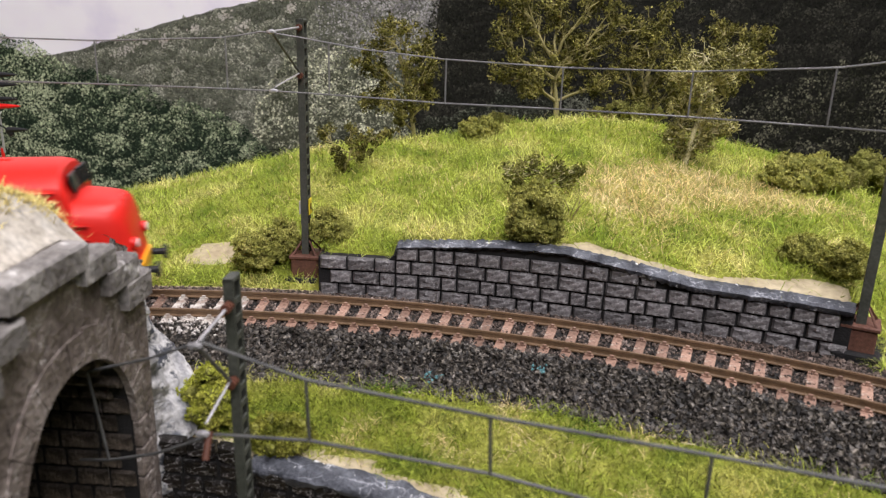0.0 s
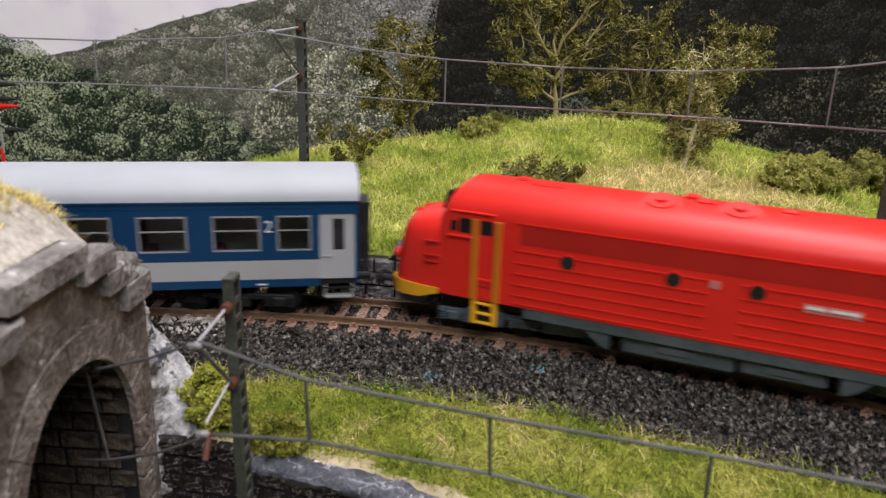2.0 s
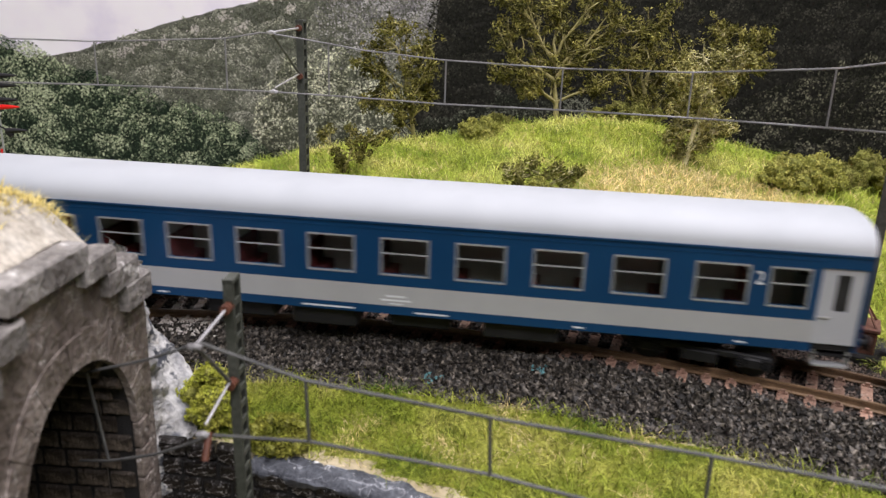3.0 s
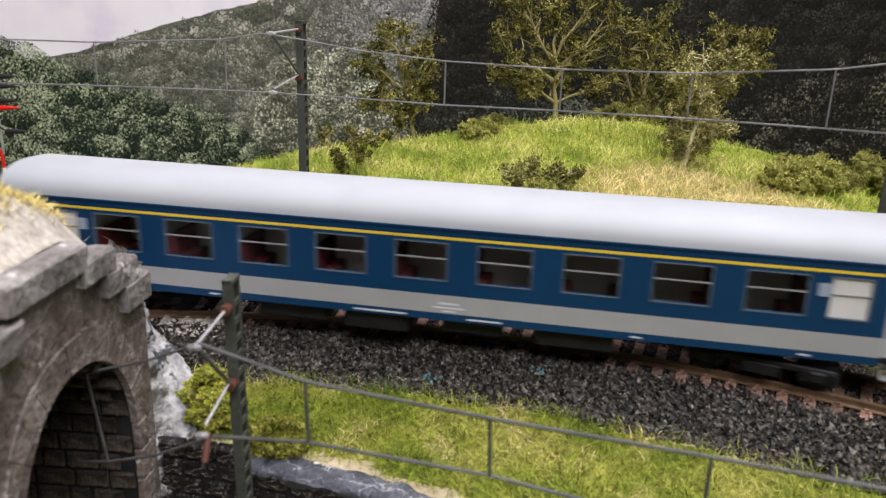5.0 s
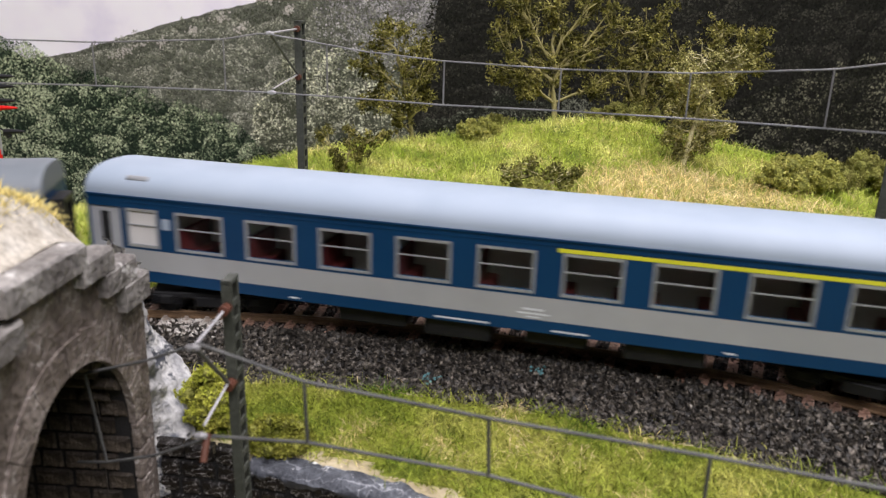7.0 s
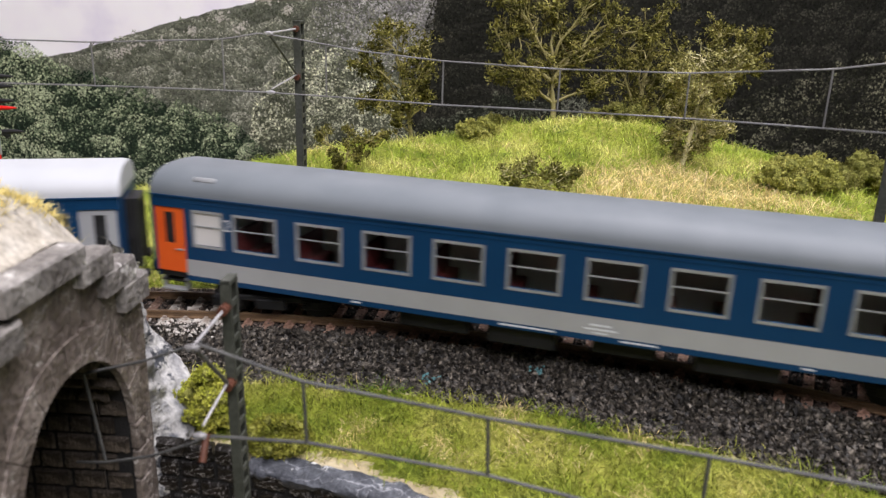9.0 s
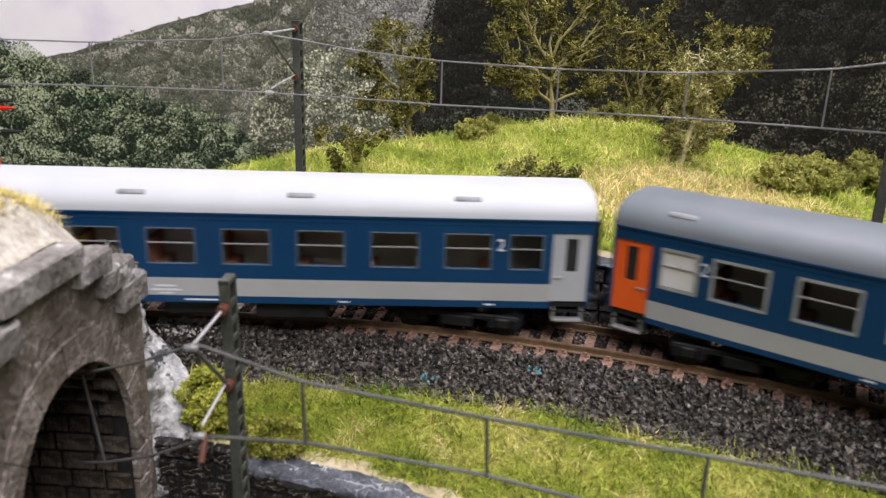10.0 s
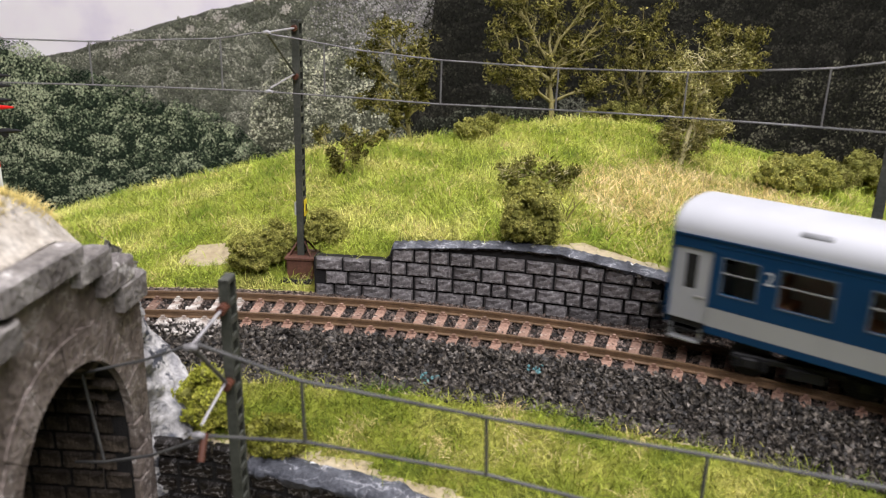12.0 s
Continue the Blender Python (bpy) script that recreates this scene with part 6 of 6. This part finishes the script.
    shaped_tree("tree", "tall golden-olive tree behind the hill's crest", on_land(0.1122, 0.4550, -0.001),
                [(-10.5, 44.1, 11.1), (1.2, 55, 11.8), (6.7, 35.2, 9.7), (18.5, 44.9, 10.4), (-1.4, 25.4, 7.6), (17.9, 29.2, 8.3), (-9.4, 64.7, 10.4), (10, 72, 11)],
                "tree_leaf", 23, tufts=78, per_tuft=18, leaf=(0.0003, 0.0008), girth=2.0, twigs=12)
    shaped_tree("tree", "tall olive tree at the edge of the wood", on_land(0.1534, 0.4620, -0.001),
                [(-11.7, 51, 11.3), (3.6, 58.9, 10.6), (20.1, 57.3, 9.9), (30, 60.7, 7.1), (-3.4, 38.6, 7.8), (12, 46, 7.8), (-19, 62.3, 10.6), (8, 74, 11), (26, 75, 9)],
                "tree_leaf", 25, tufts=78, per_tuft=18, leaf=(0.0003, 0.0008), girth=2.0, twigs=12)
    shaped_tree("shrub", "tall pale dry shrub with tangled twigs on the hill", on_land(0.1127, 0.3560, -0.001),
                [(16, 51.4, 6.5), (3.6, 49.3, 7.6), (-7.8, 41.9, 5.4), (2.6, 37.2, 7.6), (12.2, 42.1, 6), (-3.1, 26.8, 7.1), (8.9, 24.6, 7.1), (17.6, 18.4, 4.9), (-3.9, 14.3, 7.1), (7.3, 11.5, 5.4), (0.1, 5.4, 4.1), (21.5, 49.1, 3.8)],
                "pale_leaf", 24, depth=4, leaf=(0.0003, 0.0006), tufts=85, per_tuft=15, girth=1.4, twigs=30, wood="pale_twig", trunk_to=0.8, group="shrubs on the hill")
    shaped_tree("shrub", "dark loose shrub with bare pale twigs on the grassy slope", on_land(0.0368, 0.3080, -0.0005),
                [(-10, 11.5, 4.7), (-2.1, 14.8, 4.7), (8.3, 13.9, 3.8), (14.9, 9.5, 3.8), (2.9, 8.6, 4.2), (-6.7, 6, 2.8), (18.7, 13.1, 2.1)],
                "dark_leaf", 6, depth=3.5, leaf=(0.0003, 0.0008), tufts=46, per_tuft=7, girth=0.9, twigs=14, wood="pale_twig", trunk_to=0.6, group="shrubs on the hill")
    shaped_tree("shrub", "small olive sapling with thin twigs on the slope", on_land(-0.0507, 0.3680, -0.0005),
                [(-7.9, 20.9, 4.5), (4.3, 20.4, 5.6), (15.1, 18.9, 4.5), (-1.3, 11.6, 3.9), (9.7, 11.9, 3.7), (0, 5, 3.7), (21.9, 21.8, 2.5)],
                "tree_leaf", 26, depth=3.5, leaf=(0.0003, 0.0007), tufts=32, per_tuft=14, girth=0.7, twigs=9, trunk_to=0.75, group="shrubs on the hill")
    # dead pale twigs over the bush on the wall
    t = thing("dry_twig", "pale bare forked twigs on the slope", "twig", at=Matrix.Translation(on_land(0.0470, 0.2820)))
    rng = random.Random(6)
    for k in range(6):
        x = rng.uniform(-0.004, 0.004)
        bm = bmesh.new()
        tube(bm, [(x * 0.3, 0, -0.001), (x + rng.uniform(-0.002, 0.002), -0.002, 0.005), (x * 1.6 + rng.uniform(-0.003, 0.003), -0.003, 0.0095 + rng.uniform(-0.002, 0.002))], [0.0003, 0.00025, 0.00012], 5)
        part("twig", bm, M["bark"], t)


def blades(name, spots, label, key, length, seed, width=0.00012):
    """Grass fibres: thin bent three-sided slivers standing on the given spots."""
    rng = np.random.default_rng(seed)
    p = np.array(spots, float)
    n = len(p)
    a = rng.uniform(0, 2 * np.pi, n)
    tilt = np.clip(np.abs(rng.normal(1.05, 0.42, n)), 0, 1.52)
    ln = rng.uniform(length[0], length[1], n)
    d = np.stack([np.cos(a) * np.sin(tilt), np.sin(a) * np.sin(tilt), np.cos(tilt)], 1)
    b = rng.uniform(0, 2 * np.pi, n)
    side = np.stack([np.cos(b), np.sin(b), np.zeros(n)], 1) * width * rng.uniform(0.7, 1.3, (n, 1))
    mid = p + d * ln[:, None] * 0.55
    end = p + d * ln[:, None] + np.stack([np.cos(a), np.sin(a), -0.8 * np.ones(n)], 1) * (ln * rng.uniform(0.05, 0.35, n))[:, None]
    v = np.stack([p - side, p + side, mid - side * 0.8, mid + side * 0.8, end], 1).reshape(-1, 3)
    i = 5 * np.arange(n)[:, None]
    f = [(k, k + 1, k + 3, k + 2) for k in range(0, 5 * n, 5)] + [(k + 2, k + 3, k + 4) for k in range(0, 5 * n, 5)]
    ob = sheet(name, v.tolist(), f, M[key])
    return tagged(ob, label, "grass", kind="stuff")


def grass():
    rng = np.random.default_rng(9)
    green, straw, low, low_dry = [], [], [], []
    while len(green) + len(straw) < 170000:
        s, o = rng.uniform(-0.20, 0.33), 0.022 + 0.20 * rng.uniform() ** 1.25
        deg = math.degrees(s / RAD)
        if 3.5 < deg < 28.3 and o < wall_offset(deg) + 0.006:
            continue
        if o < 0.028:
            continue
        if bare(s, o) and rng.uniform() > 0.06:
            continue
        p = line(s, o)
        if p.y > 0.452:
            continue
        p.z = land(s, o) - 0.0002
        (straw if dry(p) + rng.normal(0, 0.22) > 0.42 else green).append(p)
    while len(low) + len(low_dry) < 42000:
        s = rng.uniform(-0.03, 0.30)
        e = table(EDGE, s)
        o = rng.uniform(e + 0.003, -0.0285)
        if bare(s, o) and rng.uniform() > 0.22:
            continue
        p = line(s, o, land(s, o) - 0.0002)
        (low_dry if noise.noise((p.x * 70, p.y * 70, 4)) + rng.normal(0, 0.2) > 0.42 else low).append(p)
    blades("hill_grass", green, "bright green static grass on the hill", "grass", (0.0028, 0.0078), 1, 0.000125)
    blades("dry_hill_grass", straw, "straw-coloured dry grass patches on the hill", "dry_grass", (0.0028, 0.0075), 2, 0.00012)
    blades("strip_grass", low, "green static grass below the ballast", "lower_grass", (0.0022, 0.0060), 3, 0.000115)
    blades("dry_strip_grass", low_dry, "yellowed grass below the ballast", "dry_grass", (0.0022, 0.0052), 4, 0.00008)
    top = []
    while len(top) < 15000:
        a, d = rng.uniform(4, 62), rng.uniform(6, 50)
        if rng.uniform() < smoothstep(8, 15, d + 4 * noise.noise((a * 0.2, d * 0.2, 0))) * smoothstep(5, 12, a):
            top.append(face(a, d, top_of_bank(a, d) - 0.4))
    blades("bridge_grass", top, "straw-yellow grass tuft on top of the arch", "bridge_straw", (0.002, 0.0042), 5)


plants()
grass()


# ---- what moves ----
TRAVEL = [(0.0, 0.0026), (0.5, -0.0033), (1.0, -0.0038), (1.5, -0.0085), (2.0, -0.0082), (2.5, -0.0124), (3.0, -0.0110), (4.0, -0.0075), (5.0, -0.0035), (5.5, -0.0041), (6.0, 0.0021), (6.5, 0.0008),
          (7.0, 0.0073), (8.0, 0.0105), (9.0, 0.0145), (9.5, 0.0114), (10.0, 0.0121), (10.5, 0.0080), (11.0, 0.0116), (11.5, 0.0098), (12.0, 0.0133)]
START = dict(lo=-0.1283, a=-0.3827, b=-0.6752, c=-0.9614, d=-1.2500, e=-1.5362)


def ride(vehicle, key, pivots, bogies):
    rows, turns = [], ([], [])
    for i in range(49):
        t = i * 0.25
        s = START[key] + 0.1510 * t + table(TRAVEL, t)
        a, b = line(s - pivots / 2), line(s + pivots / 2)
        mid, d = (a + b) / 2, b - a
        body = math.atan2(d.y, d.x)
        rows.append((t, Matrix.Translation(mid) @ Matrix.Rotation(body, 4, "Z")))
        for k, (sign, out) in enumerate(((-1, turns[0]), (1, turns[1]))):
            out.append((t, Matrix.Translation((sign * pivots / 2, 0, 0)) @ Matrix.Rotation(heading(s + sign * pivots / 2) - body, 4, "Z")))
    walk(vehicle, rows)
    for bogie, out in zip(bogies, turns):
        walk(bogie, out)


def motions():
    for vehicle, key, pivots, bogies in TRAIN:
        ride(vehicle, key, pivots, bogies)


motions()
